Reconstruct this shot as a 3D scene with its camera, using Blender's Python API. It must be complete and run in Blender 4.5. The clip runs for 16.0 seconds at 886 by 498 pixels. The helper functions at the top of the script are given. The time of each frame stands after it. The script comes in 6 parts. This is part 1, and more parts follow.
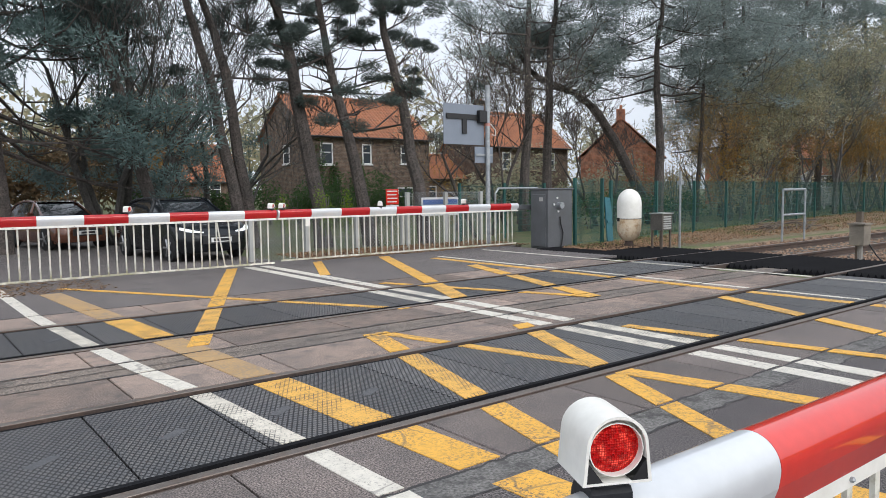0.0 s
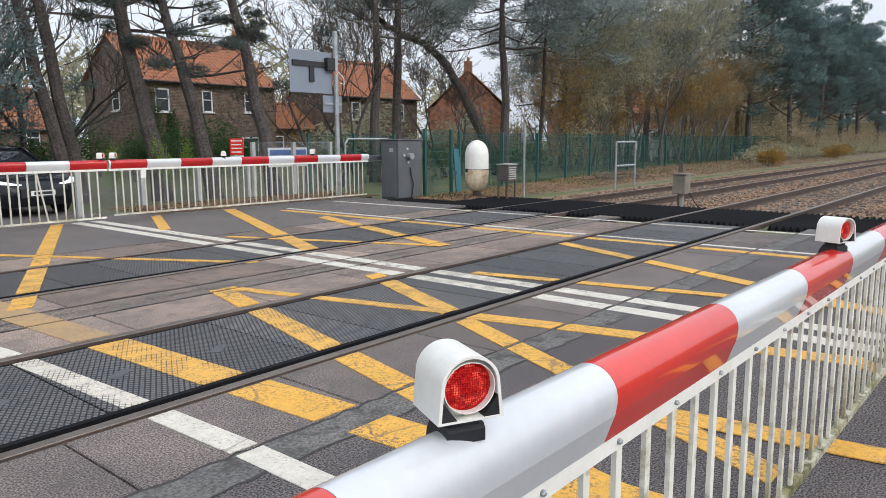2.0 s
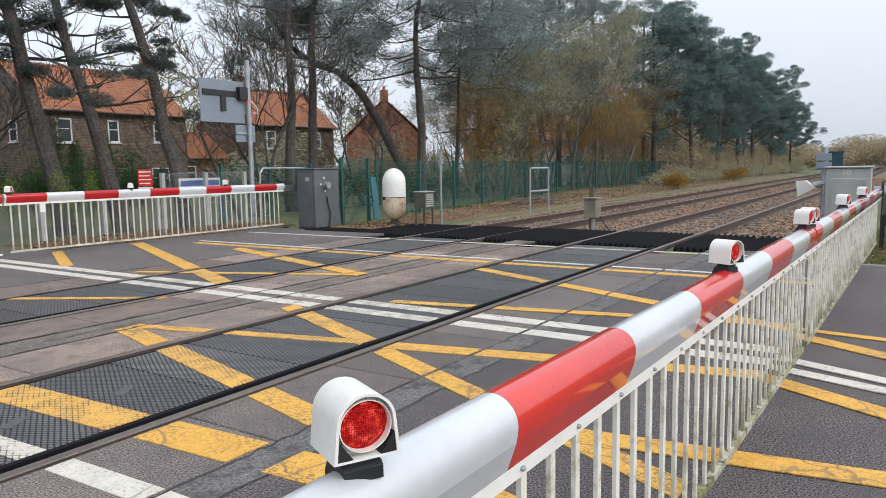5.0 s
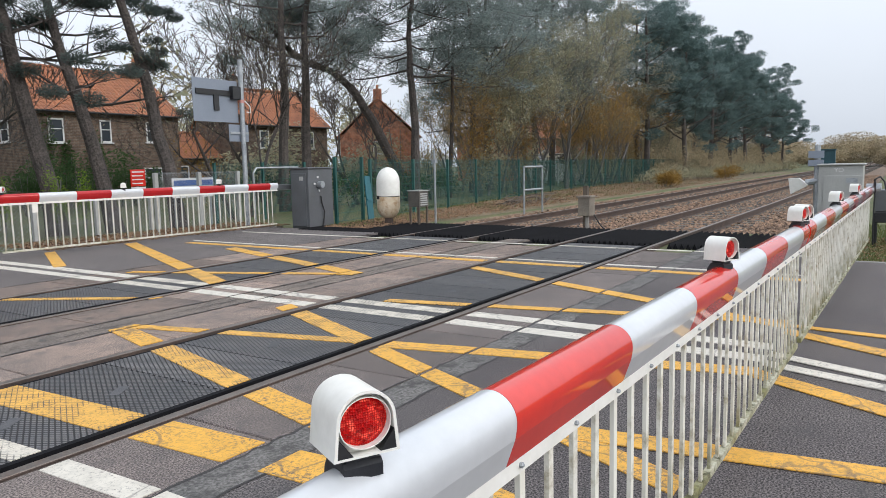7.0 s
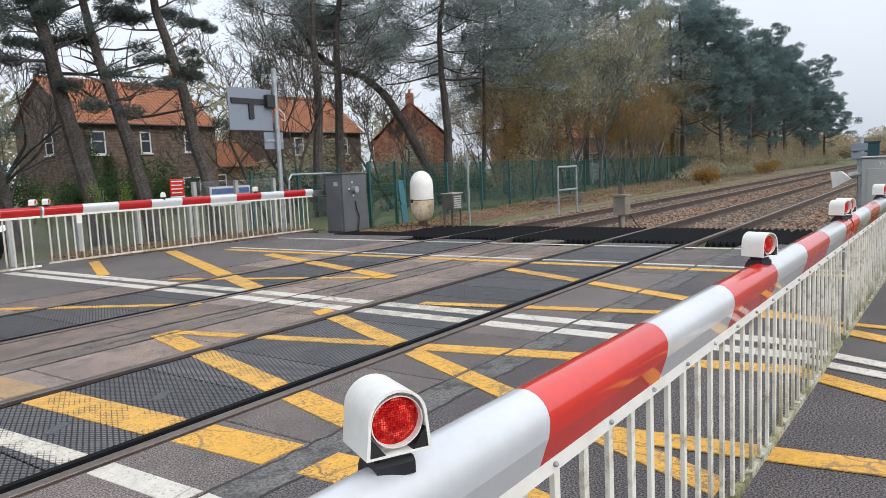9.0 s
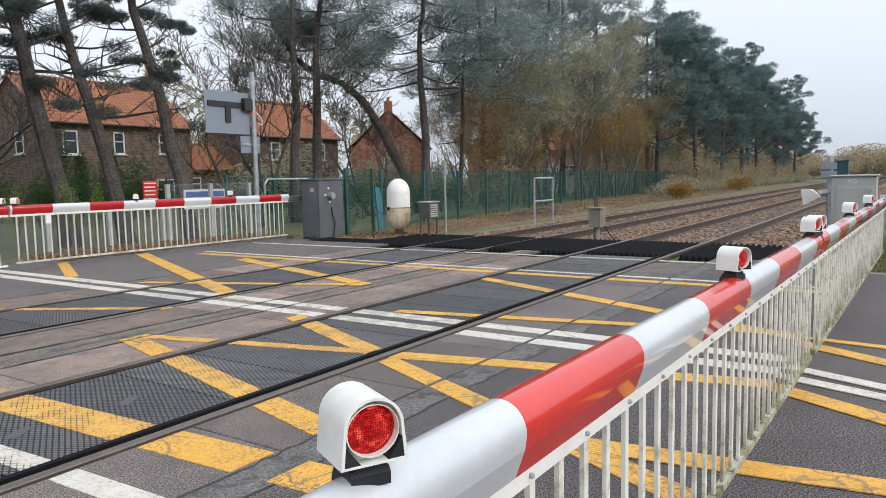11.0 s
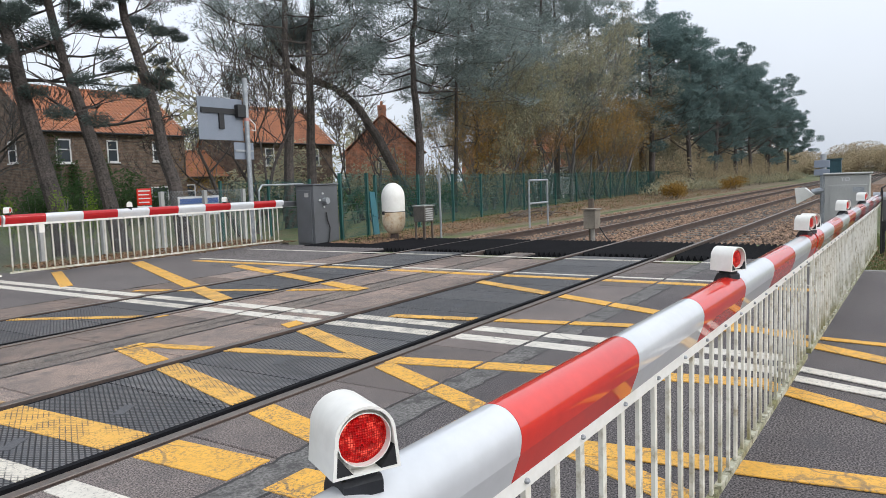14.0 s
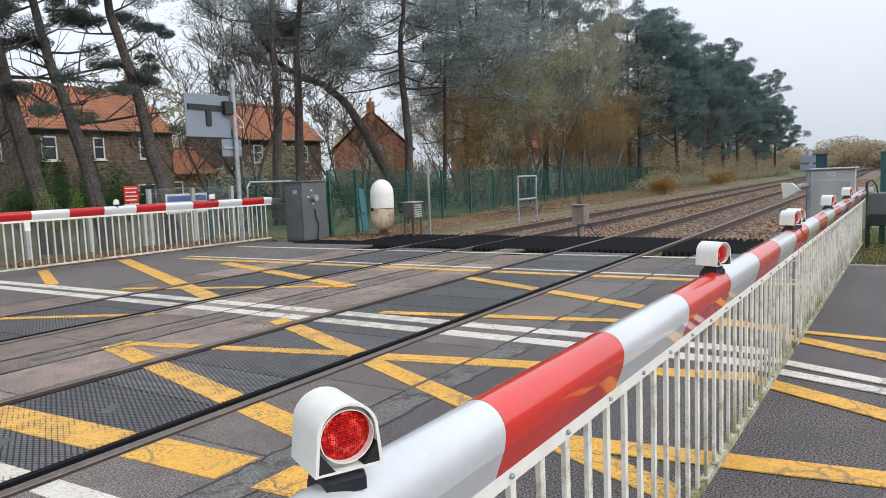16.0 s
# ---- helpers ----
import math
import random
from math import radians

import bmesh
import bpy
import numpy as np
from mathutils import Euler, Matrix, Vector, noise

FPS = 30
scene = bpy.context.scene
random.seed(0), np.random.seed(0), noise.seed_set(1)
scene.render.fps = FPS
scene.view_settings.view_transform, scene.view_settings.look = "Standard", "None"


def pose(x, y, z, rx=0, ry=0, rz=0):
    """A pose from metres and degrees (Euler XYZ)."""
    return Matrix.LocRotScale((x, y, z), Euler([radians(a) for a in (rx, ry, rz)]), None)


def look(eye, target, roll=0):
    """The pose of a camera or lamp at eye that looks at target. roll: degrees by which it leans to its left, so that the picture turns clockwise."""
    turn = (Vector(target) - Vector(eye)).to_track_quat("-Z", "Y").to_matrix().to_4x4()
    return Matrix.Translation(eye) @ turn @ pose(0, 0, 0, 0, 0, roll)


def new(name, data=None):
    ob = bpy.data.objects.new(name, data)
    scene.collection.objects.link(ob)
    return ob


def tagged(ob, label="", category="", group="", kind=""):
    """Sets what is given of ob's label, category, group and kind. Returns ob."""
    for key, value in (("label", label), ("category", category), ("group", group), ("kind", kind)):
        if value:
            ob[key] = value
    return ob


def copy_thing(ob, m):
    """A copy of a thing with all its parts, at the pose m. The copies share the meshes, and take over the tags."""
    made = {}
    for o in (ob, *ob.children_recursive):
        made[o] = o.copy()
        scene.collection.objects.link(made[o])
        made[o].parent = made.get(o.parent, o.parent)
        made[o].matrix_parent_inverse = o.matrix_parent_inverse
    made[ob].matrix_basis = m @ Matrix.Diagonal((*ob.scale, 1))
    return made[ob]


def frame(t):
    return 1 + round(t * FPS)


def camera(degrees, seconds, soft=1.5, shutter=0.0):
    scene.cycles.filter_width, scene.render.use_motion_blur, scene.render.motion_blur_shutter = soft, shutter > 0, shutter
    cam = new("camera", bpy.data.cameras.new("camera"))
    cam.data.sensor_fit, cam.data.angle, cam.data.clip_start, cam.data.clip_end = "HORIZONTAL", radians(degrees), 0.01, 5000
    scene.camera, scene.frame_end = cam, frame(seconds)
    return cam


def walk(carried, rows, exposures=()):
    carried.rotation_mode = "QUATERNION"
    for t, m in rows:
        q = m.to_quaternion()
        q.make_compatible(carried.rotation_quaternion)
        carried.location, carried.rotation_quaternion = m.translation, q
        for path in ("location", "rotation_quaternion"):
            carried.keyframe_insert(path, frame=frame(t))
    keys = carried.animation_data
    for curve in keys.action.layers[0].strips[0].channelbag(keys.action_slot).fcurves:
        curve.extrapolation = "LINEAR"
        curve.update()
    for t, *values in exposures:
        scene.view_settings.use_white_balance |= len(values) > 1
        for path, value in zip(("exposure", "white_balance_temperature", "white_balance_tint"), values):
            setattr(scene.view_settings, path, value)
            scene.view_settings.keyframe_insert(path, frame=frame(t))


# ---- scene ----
cam = camera(63.7, 16.0, soft=0.5)

PATH = [
    (0, (2.739, -3.298, 1.333), (3.977, -1.736, 1.172), -0.7),
    (0.5, (2.745, -3.308, 1.334), (3.974, -1.741, 1.149), -1.4),
    (1, (2.747, -3.314, 1.334), (4.072, -1.827, 1.151), -1.9),
    (1.5, (2.744, -3.305, 1.327), (4.159, -1.914, 1.073), -1.3),
    (2, (2.752, -3.282, 1.32), (4.274, -2.02, 1.021), -0.3),
    (2.5, (2.751, -3.281, 1.321), (4.258, -1.998, 1.032), -0.6),
    (3, (2.746, -3.296, 1.325), (4.248, -2.0, 1.065), -1.4),
    (3.5, (2.753, -3.317, 1.333), (4.286, -2.051, 1.118), -2.1),
    (4, (2.759, -3.331, 1.339), (4.333, -2.111, 1.157), -2.5),
    (4.5, (2.772, -3.328, 1.334), (4.404, -2.196, 1.109), -1.5),
    (4.7, (2.768, -3.325, 1.336), (4.426, -2.229, 1.11), -0.9),
    (7, (2.764, -3.315, 1.332), (4.435, -2.24, 1.102), -1.2),
    (7.5, (2.77, -3.314, 1.33), (4.439, -2.238, 1.091), -1.4),
    (8, (2.769, -3.314, 1.33), (4.434, -2.23, 1.094), -1.4),
    (8.5, (2.764, -3.323, 1.333), (4.42, -2.227, 1.099), -1.9),
    (8.7, (2.763, -3.328, 1.331), (4.382, -2.174, 1.11), -2.7),
    (10.8, (2.777, -3.311, 1.322), (4.416, -2.181, 1.127), -1.5),
    (11, (2.772, -3.312, 1.323), (4.43, -2.212, 1.126), -1.2),
    (11.5, (2.768, -3.318, 1.326), (4.429, -2.222, 1.12), -1.2),
    (12, (2.779, -3.317, 1.326), (4.411, -2.177, 1.134), -2.1),
    (12.5, (2.779, -3.327, 1.327), (4.443, -2.232, 1.149), -2.1),
    (13, (2.776, -3.327, 1.329), (4.438, -2.23, 1.147), -2.1),
    (13.5, (2.781, -3.32, 1.328), (4.444, -2.223, 1.15), -1.9),
    (14, (2.784, -3.314, 1.325), (4.45, -2.223, 1.137), -2.0),
    (14.5, (2.783, -3.327, 1.327), (4.452, -2.242, 1.133), -2.1),
    (15, (2.783, -3.326, 1.325), (4.458, -2.253, 1.119), -2.2),
    (15.5, (2.79, -3.319, 1.324), (4.47, -2.253, 1.127), -2.2),
    (16, (2.789, -3.324, 1.325), (4.469, -2.258, 1.126), -2.2),
]
walk(cam, [(t, look(eye, target, roll)) for t, eye, target, roll in PATH])

# ---- light: an overcast sky with a broad weak sun ----
SUN_UP, SUN_TURN = 32, 200
world = bpy.data.worlds.new("overcast")
scene.world = world
world.use_nodes = True
wn, wl = world.node_tree.nodes, world.node_tree.links
sky = wn.new("ShaderNodeTexSky")
sky.sky_type = "NISHITA"
sky.sun_disc = False
sky.sun_elevation, sky.sun_rotation = radians(SUN_UP), radians(SUN_TURN)
sky.dust_density = 4.0
pale = wn.new("ShaderNodeHueSaturation")
pale.inputs["Saturation"].default_value = 0.18
pale.inputs["Value"].default_value = 0.12
veil = wn.new("ShaderNodeMix")
veil.data_type = "RGBA"
veil.inputs[0].default_value = 0.72
veil.inputs[7].default_value = (0.79, 0.86, 0.97, 1)
clouds = wn.new("ShaderNodeTexNoise")
clouds.inputs["Scale"].default_value = 2.2
clouds.inputs["Detail"].default_value = 5
cloud_tone = wn.new("ShaderNodeMapRange")
cloud_tone.inputs[3].default_value, cloud_tone.inputs[4].default_value = 0.84, 1.14
cloud_mix = wn.new("ShaderNodeMix")
cloud_mix.data_type, cloud_mix.blend_type = "RGBA", "MULTIPLY"
cloud_mix.inputs[0].default_value = 1.0
wl.new(sky.outputs[0], pale.inputs["Color"])
wl.new(pale.outputs[0], veil.inputs[6])
wl.new(clouds.outputs[0], cloud_tone.inputs[0])
wl.new(veil.outputs[2], cloud_mix.inputs[6])
wl.new(cloud_tone.outputs[0], cloud_mix.inputs[7])
aim = wn.new("ShaderNodeTexCoord")
upward = wn.new("ShaderNodeSeparateXYZ")
dome = wn.new("ShaderNodeMapRange")
dome.inputs[3].default_value, dome.inputs[4].default_value = 0.74, 1.28
dome_mix = wn.new("ShaderNodeMix")
dome_mix.data_type, dome_mix.blend_type = "RGBA", "MULTIPLY"
dome_mix.inputs[0].default_value = 1.0
wl.new(aim.outputs["Generated"], upward.inputs[0])
wl.new(upward.outputs[2], dome.inputs[0])
wl.new(cloud_mix.outputs[2], dome_mix.inputs[6])
wl.new(dome.outputs[0], dome_mix.inputs[7])
wl.new(dome_mix.outputs[2], wn["Background"].inputs[0])
wn["Background"].inputs[1].default_value = 1.5
sun = new("sun", bpy.data.lights.new("sun", "SUN"))
sun.data.energy, sun.data.angle, sun.data.color = 1.0, radians(25), (1.0, 0.97, 0.93)
sun.matrix_world = look((0, 0, 0), (-math.sin(radians(SUN_TURN)) * -1, -math.cos(radians(SUN_TURN)), -math.tan(radians(SUN_UP))))
scene.view_settings.exposure = 0.0


# ---- materials ----
def tree_of(name):
    m = bpy.data.materials.new(name)
    m.use_nodes = True
    nt = m.node_tree
    return m, nt, nt.nodes, nt.links, nt.nodes["Principled BSDF"]


def ramp_noise(nodes, links, vec, scale, lo, hi, detail=4.0, rough=0.6):
    n = nodes.new("ShaderNodeTexNoise")
    n.inputs["Scale"].default_value, n.inputs["Detail"].default_value, n.inputs["Roughness"].default_value = scale, detail, rough
    links.new(vec, n.inputs["Vector"])
    r = nodes.new("ShaderNodeMapRange")
    r.inputs[1].default_value, r.inputs[2].default_value = lo, hi
    links.new(n.outputs[0], r.inputs[0])
    return r.outputs[0], n.outputs[0]


def mix_rgb(nodes, links, fac, a, b, blend="MIX"):
    m = nodes.new("ShaderNodeMix")
    m.data_type, m.blend_type = "RGBA", blend
    for socket, value in ((m.inputs[0], fac), (m.inputs[6], a), (m.inputs[7], b)):
        if isinstance(value, (int, float)):
            socket.default_value = value
        elif isinstance(value, tuple):
            socket.default_value = (*value, 1)
        else:
            links.new(value, socket)
    return m.outputs[2]


def math_node(nodes, links, op, a, b=None):
    m = nodes.new("ShaderNodeMath")
    m.operation = op
    for socket, value in ((m.inputs[0], a), (m.inputs[1], b)):
        if value is None:
            continue
        if isinstance(value, (int, float)):
            socket.default_value = value
        else:
            links.new(value, socket)
    return m.outputs[0]


def mat(name, col, col2=None, rough=0.7, fine=60.0, coarse=2.0, bump=0.15, metal=0.0, grit=0.25, stain=None, stain_at=(0.55, 0.75), coat=0.0, vary=0.0, emit=None, spec=0.5, coat_ior=1.5, crisp=(0.3, 0.7)):
    """A surface of two colours blended by broad noise, with fine grain, relief, and patches of stain."""
    m, nt, nodes, links, bsdf = tree_of(name)
    pos = nodes.new("ShaderNodeNewGeometry").outputs["Position"]
    col2 = col2 or tuple(c * 0.75 for c in col)
    broad, _ = ramp_noise(nodes, links, pos, coarse, 0.35, 0.65)
    grain, raw = ramp_noise(nodes, links, pos, fine, *crisp, 3.0)
    c = mix_rgb(nodes, links, broad, col, col2)
    dark = mix_rgb(nodes, links, grain, (1 - grit,) * 3, (1 + grit,) * 3)
    c = mix_rgb(nodes, links, 1.0, c, dark, "MULTIPLY")
    if stain:
        s, _ = ramp_noise(nodes, links, pos, coarse * 2.7, *stain_at, 6.0, 0.7)
        c = mix_rgb(nodes, links, s, c, stain)
    if vary:
        info = nodes.new("ShaderNodeObjectInfo")
        hsv = nodes.new("ShaderNodeHueSaturation")
        v = nodes.new("ShaderNodeMapRange")
        v.inputs[3].default_value, v.inputs[4].default_value = 1 - vary, 1 + vary
        links.new(info.outputs["Random"], v.inputs[0])
        links.new(v.outputs[0], hsv.inputs["Value"])
        links.new(c, hsv.inputs["Color"])
        c = hsv.outputs[0]
    links.new(c, bsdf.inputs["Base Color"])
    bsdf.inputs["Roughness"].default_value = rough
    bsdf.inputs["Metallic"].default_value = metal
    bsdf.inputs["Specular IOR Level"].default_value = spec
    bsdf.inputs["Coat Weight"].default_value = coat
    bsdf.inputs["Coat Roughness"].default_value = 0.04
    bsdf.inputs["Coat IOR"].default_value = coat_ior
    if bump:
        b = nodes.new("ShaderNodeBump")
        b.inputs["Strength"].default_value = bump
        b.inputs["Distance"].default_value = 0.6 / fine
        links.new(raw, b.inputs["Height"])
        links.new(b.outputs[0], bsdf.inputs["Normal"])
    if emit:
        bsdf.inputs["Emission Color"].default_value = (*emit[:3], 1)
        bsdf.inputs["Emission Strength"].default_value = emit[3]
    return m


def leaf_mat(name, col, col2, rough=0.6, through_light=0.4):
    """Thin leaves whose colour differs from leaf to leaf and that let light through."""
    m, nt, nodes, links, bsdf = tree_of(name)
    rnd = nodes.new("ShaderNodeNewGeometry").outputs["Random Per Island"]
    c = mix_rgb(nodes, links, rnd, col, col2)
    links.new(c, bsdf.inputs["Base Color"])
    bsdf.inputs["Roughness"].default_value = rough
    bsdf.inputs["Specular IOR Level"].default_value = 0.06
    if through_light:
        glow = nodes.new("ShaderNodeBsdfTranslucent")
        both = nodes.new("ShaderNodeMixShader")
        both.inputs[0].default_value = through_light
        links.new(c, glow.inputs["Color"])
        links.new(bsdf.outputs[0], both.inputs[1])
        links.new(glow.outputs[0], both.inputs[2])
        links.new(both.outputs[0], nodes["Material Output"].inputs["Surface"])
    return m


def rubber_mat(name, cell):
    """Black rubber pads moulded with raised diamonds between crossing grooves."""
    m, nt, nodes, links, bsdf = tree_of(name)
    pos = nodes.new("ShaderNodeNewGeometry").outputs["Position"]
    sep = nodes.new("ShaderNodeSeparateXYZ")
    links.new(pos, sep.inputs[0])
    u = math_node(nodes, links, "ADD", sep.outputs[0], math_node(nodes, links, "MULTIPLY", sep.outputs[1], 0.55))
    v = math_node(nodes, links, "SUBTRACT", sep.outputs[0], math_node(nodes, links, "MULTIPLY", sep.outputs[1], 0.55))
    a = math_node(nodes, links, "PINGPONG", u, cell)
    b = math_node(nodes, links, "PINGPONG", v, cell)
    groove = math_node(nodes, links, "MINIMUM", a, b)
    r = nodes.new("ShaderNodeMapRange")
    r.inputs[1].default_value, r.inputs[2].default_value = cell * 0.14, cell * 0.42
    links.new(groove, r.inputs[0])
    broad, _ = ramp_noise(nodes, links, pos, 1.7, 0.35, 0.65)
    dust, _ = ramp_noise(nodes, links, pos, 9.0, 0.4, 0.7, 6.0, 0.7)
    top = mix_rgb(nodes, links, broad, (0.095, 0.098, 0.107), (0.14, 0.135, 0.135))
    top = mix_rgb(nodes, links, math_node(nodes, links, "MULTIPLY", dust, 0.5), top, (0.22, 0.20, 0.18))
    info = nodes.new("ShaderNodeObjectInfo")
    tone = nodes.new("ShaderNodeMapRange")
    tone.inputs[3].default_value, tone.inputs[4].default_value = 0.75, 1.2
    links.new(info.outputs["Random"], tone.inputs[0])
    top = mix_rgb(nodes, links, 1.0, top, tone.outputs[0], "MULTIPLY")
    # near-black grooves: the shade inside them is put into the colour
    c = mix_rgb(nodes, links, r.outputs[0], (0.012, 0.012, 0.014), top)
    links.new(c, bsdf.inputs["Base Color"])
    bsdf.inputs["Roughness"].default_value = 0.5
    bp = nodes.new("ShaderNodeBump")
    bp.inputs["Strength"].default_value, bp.inputs["Distance"].default_value = 0.7, 0.006
    links.new(r.outputs[0], bp.inputs["Height"])
    links.new(bp.outputs[0], bsdf.inputs["Normal"])
    return m


def paint_mat(name, col, under, wear=(0.55, 0.64), tread=0.0):
    """Road paint: rubbed thin in fine specks, cracked, and dirtied along the wheel tracks."""
    m, nt, nodes, links, bsdf = tree_of(name)
    pos = nodes.new("ShaderNodeNewGeometry").outputs["Position"]
    area, _ = ramp_noise(nodes, links, pos, 2.3, 0.38, 0.68, 4.0, 0.6)
    speck, raw = ramp_noise(nodes, links, pos, 55.0, wear[0] - 0.03, wear[1] - 0.03, 7.0, 0.75)
    tone, _ = ramp_noise(nodes, links, pos, 3.5, 0.3, 0.7, 6.0, 0.7)
    grime, _ = ramp_noise(nodes, links, pos, 14.0, 0.45, 0.75, 8.0, 0.75)
    crack = nodes.new("ShaderNodeTexVoronoi")
    crack.feature = "DISTANCE_TO_EDGE"
    crack.inputs["Scale"].default_value = 1.5
    warp = nodes.new("ShaderNodeTexNoise")
    warp.inputs["Scale"].default_value = 5.0
    links.new(pos, warp.inputs["Vector"])
    links.new(mix_rgb(nodes, links, 0.16, pos, warp.outputs["Color"]), crack.inputs["Vector"])
    gap = nodes.new("ShaderNodeMapRange")
    gap.inputs[1].default_value, gap.inputs[2].default_value = 0.004, 0.012
    gap.inputs[3].default_value, gap.inputs[4].default_value = 0.55, 0.0
    links.new(crack.outputs["Distance"], gap.inputs[0])
    c = mix_rgb(nodes, links, tone, col, tuple(x * 0.8 for x in col))
    c = mix_rgb(nodes, links, math_node(nodes, links, "MULTIPLY", grime, 0.35), c, tuple(x * 0.45 + y * 0.4 for x, y in zip(col, under)))
    c = mix_rgb(nodes, links, math_node(nodes, links, "MULTIPLY", speck, math_node(nodes, links, "ADD", math_node(nodes, links, "MULTIPLY", area, 0.8), 0.2)), c, under)
    if not tread:
        c = mix_rgb(nodes, links, gap.outputs[0], c, under)
    if tread:
        sep = nodes.new("ShaderNodeSeparateXYZ")
        links.new(pos, sep.inputs[0])
        u = math_node(nodes, links, "ADD", sep.outputs[0], math_node(nodes, links, "MULTIPLY", sep.outputs[1], 0.55))
        v = math_node(nodes, links, "SUBTRACT", sep.outputs[0], math_node(nodes, links, "MULTIPLY", sep.outputs[1], 0.55))
        g = math_node(nodes, links, "MINIMUM", math_node(nodes, links, "PINGPONG", u, tread), math_node(nodes, links, "PINGPONG", v, tread))
        r = nodes.new("ShaderNodeMapRange")
        r.inputs[1].default_value, r.inputs[2].default_value = tread * 0.05, tread * 0.3
        links.new(g, r.inputs[0])
        half, _ = ramp_noise(nodes, links, pos, 5.0, 0.42, 0.55)
        keep = math_node(nodes, links, "MAXIMUM", r.outputs[0], half)
        c = mix_rgb(nodes, links, keep, under, c)
    links.new(c, bsdf.inputs["Base Color"])
    bsdf.inputs["Roughness"].default_value = 0.62
    b = nodes.new("ShaderNodeBump")
    b.inputs["Strength"].default_value, b.inputs["Distance"].default_value = 0.35, 0.004
    links.new(raw, b.inputs["Height"])
    links.new(b.outputs[0], bsdf.inputs["Normal"])
    return m


def skirt_mat(name, col, moss_to, amount):
    """Cream painted bars, grimed in patches and mossy towards the foot."""
    m, nt, nodes, links, bsdf = tree_of(name)
    co = nodes.new("ShaderNodeTexCoord").outputs["Object"]
    pos = nodes.new("ShaderNodeNewGeometry").outputs["Position"]
    sep = nodes.new("ShaderNodeSeparateXYZ")
    links.new(co, sep.inputs[0])
    tone, _ = ramp_noise(nodes, links, pos, 2.0, 0.3, 0.7)
    c = mix_rgb(nodes, links, tone, col, tuple(x * 0.86 for x in col))
    patch, raw = ramp_noise(nodes, links, pos, 11.0, 0.5, 0.66, 6.0, 0.7)
    c = mix_rgb(nodes, links, math_node(nodes, links, "MULTIPLY", patch, amount), c, (0.30, 0.235, 0.12))
    foot = nodes.new("ShaderNodeMapRange")
    foot.inputs[1].default_value, foot.inputs[2].default_value = 0.0, moss_to
    foot.inputs[3].default_value, foot.inputs[4].default_value = 1.0, 0.0
    links.new(sep.outputs[2], foot.inputs[0])
    spread, _ = ramp_noise(nodes, links, pos, 4.0, 0.35, 0.6, 6.0, 0.7)
    c = mix_rgb(nodes, links, math_node(nodes, links, "MULTIPLY", foot.outputs[0], spread), c, (0.17, 0.155, 0.05))
    links.new(c, bsdf.inputs["Base Color"])
    bsdf.inputs["Roughness"].default_value = 0.6
    b = nodes.new("ShaderNodeBump")
    b.inputs["Strength"].default_value, b.inputs["Distance"].default_value = 0.2, 0.003
    links.new(raw, b.inputs["Height"])
    links.new(b.outputs[0], bsdf.inputs["Normal"])
    return m


def brick_mat(name, col, col2, mortar):
    m, nt, nodes, links, bsdf = tree_of(name)
    co = nodes.new("ShaderNodeTexCoord").outputs["Object"]
    sep = nodes.new("ShaderNodeSeparateXYZ")
    links.new(co, sep.inputs[0])
    comb = nodes.new("ShaderNodeCombineXYZ")
    links.new(math_node(nodes, links, "ADD", sep.outputs[0], sep.outputs[1]), comb.inputs[0])
    links.new(sep.outputs[2], comb.inputs[1])
    bt = nodes.new("ShaderNodeTexBrick")
    bt.inputs["Color1"].default_value, bt.inputs["Color2"].default_value, bt.inputs["Mortar"].default_value = (*col, 1), (*col2, 1), (*mortar, 1)
    bt.inputs["Scale"].default_value, bt.inputs["Brick Width"].default_value, bt.inputs["Row Height"].default_value = 1.0, 0.225, 0.075
    bt.inputs["Mortar Size"].default_value = 0.008
    links.new(comb.outputs[0], bt.inputs["Vector"])
    tone, _ = ramp_noise(nodes, links, co, 3.2, 0.38, 0.62, 6.0, 0.7)
    c = mix_rgb(nodes, links, tone, mix_rgb(nodes, links, 1.0, bt.outputs[0], (1.35, 1.3, 1.25), "MULTIPLY"), mix_rgb(nodes, links, 1.0, bt.outputs[0], (0.6, 0.58, 0.57), "MULTIPLY"))
    links.new(c, bsdf.inputs["Base Color"])
    bsdf.inputs["Roughness"].default_value = 0.9
    b = nodes.new("ShaderNodeBump")
    b.inputs["Strength"].default_value, b.inputs["Distance"].default_value = 0.4, 0.01
    links.new(bt.outputs["Fac"], b.inputs["Height"])
    links.new(b.outputs[0], bsdf.inputs["Normal"])
    return m


def glass_mat(name, col=(0.05, 0.06, 0.07)):
    m, nt, nodes, links, bsdf = tree_of(name)
    bsdf.inputs["Base Color"].default_value = (*col, 1)
    bsdf.inputs["Roughness"].default_value = 0.05
    bsdf.inputs["Specular IOR Level"].default_value = 0.9
    return m


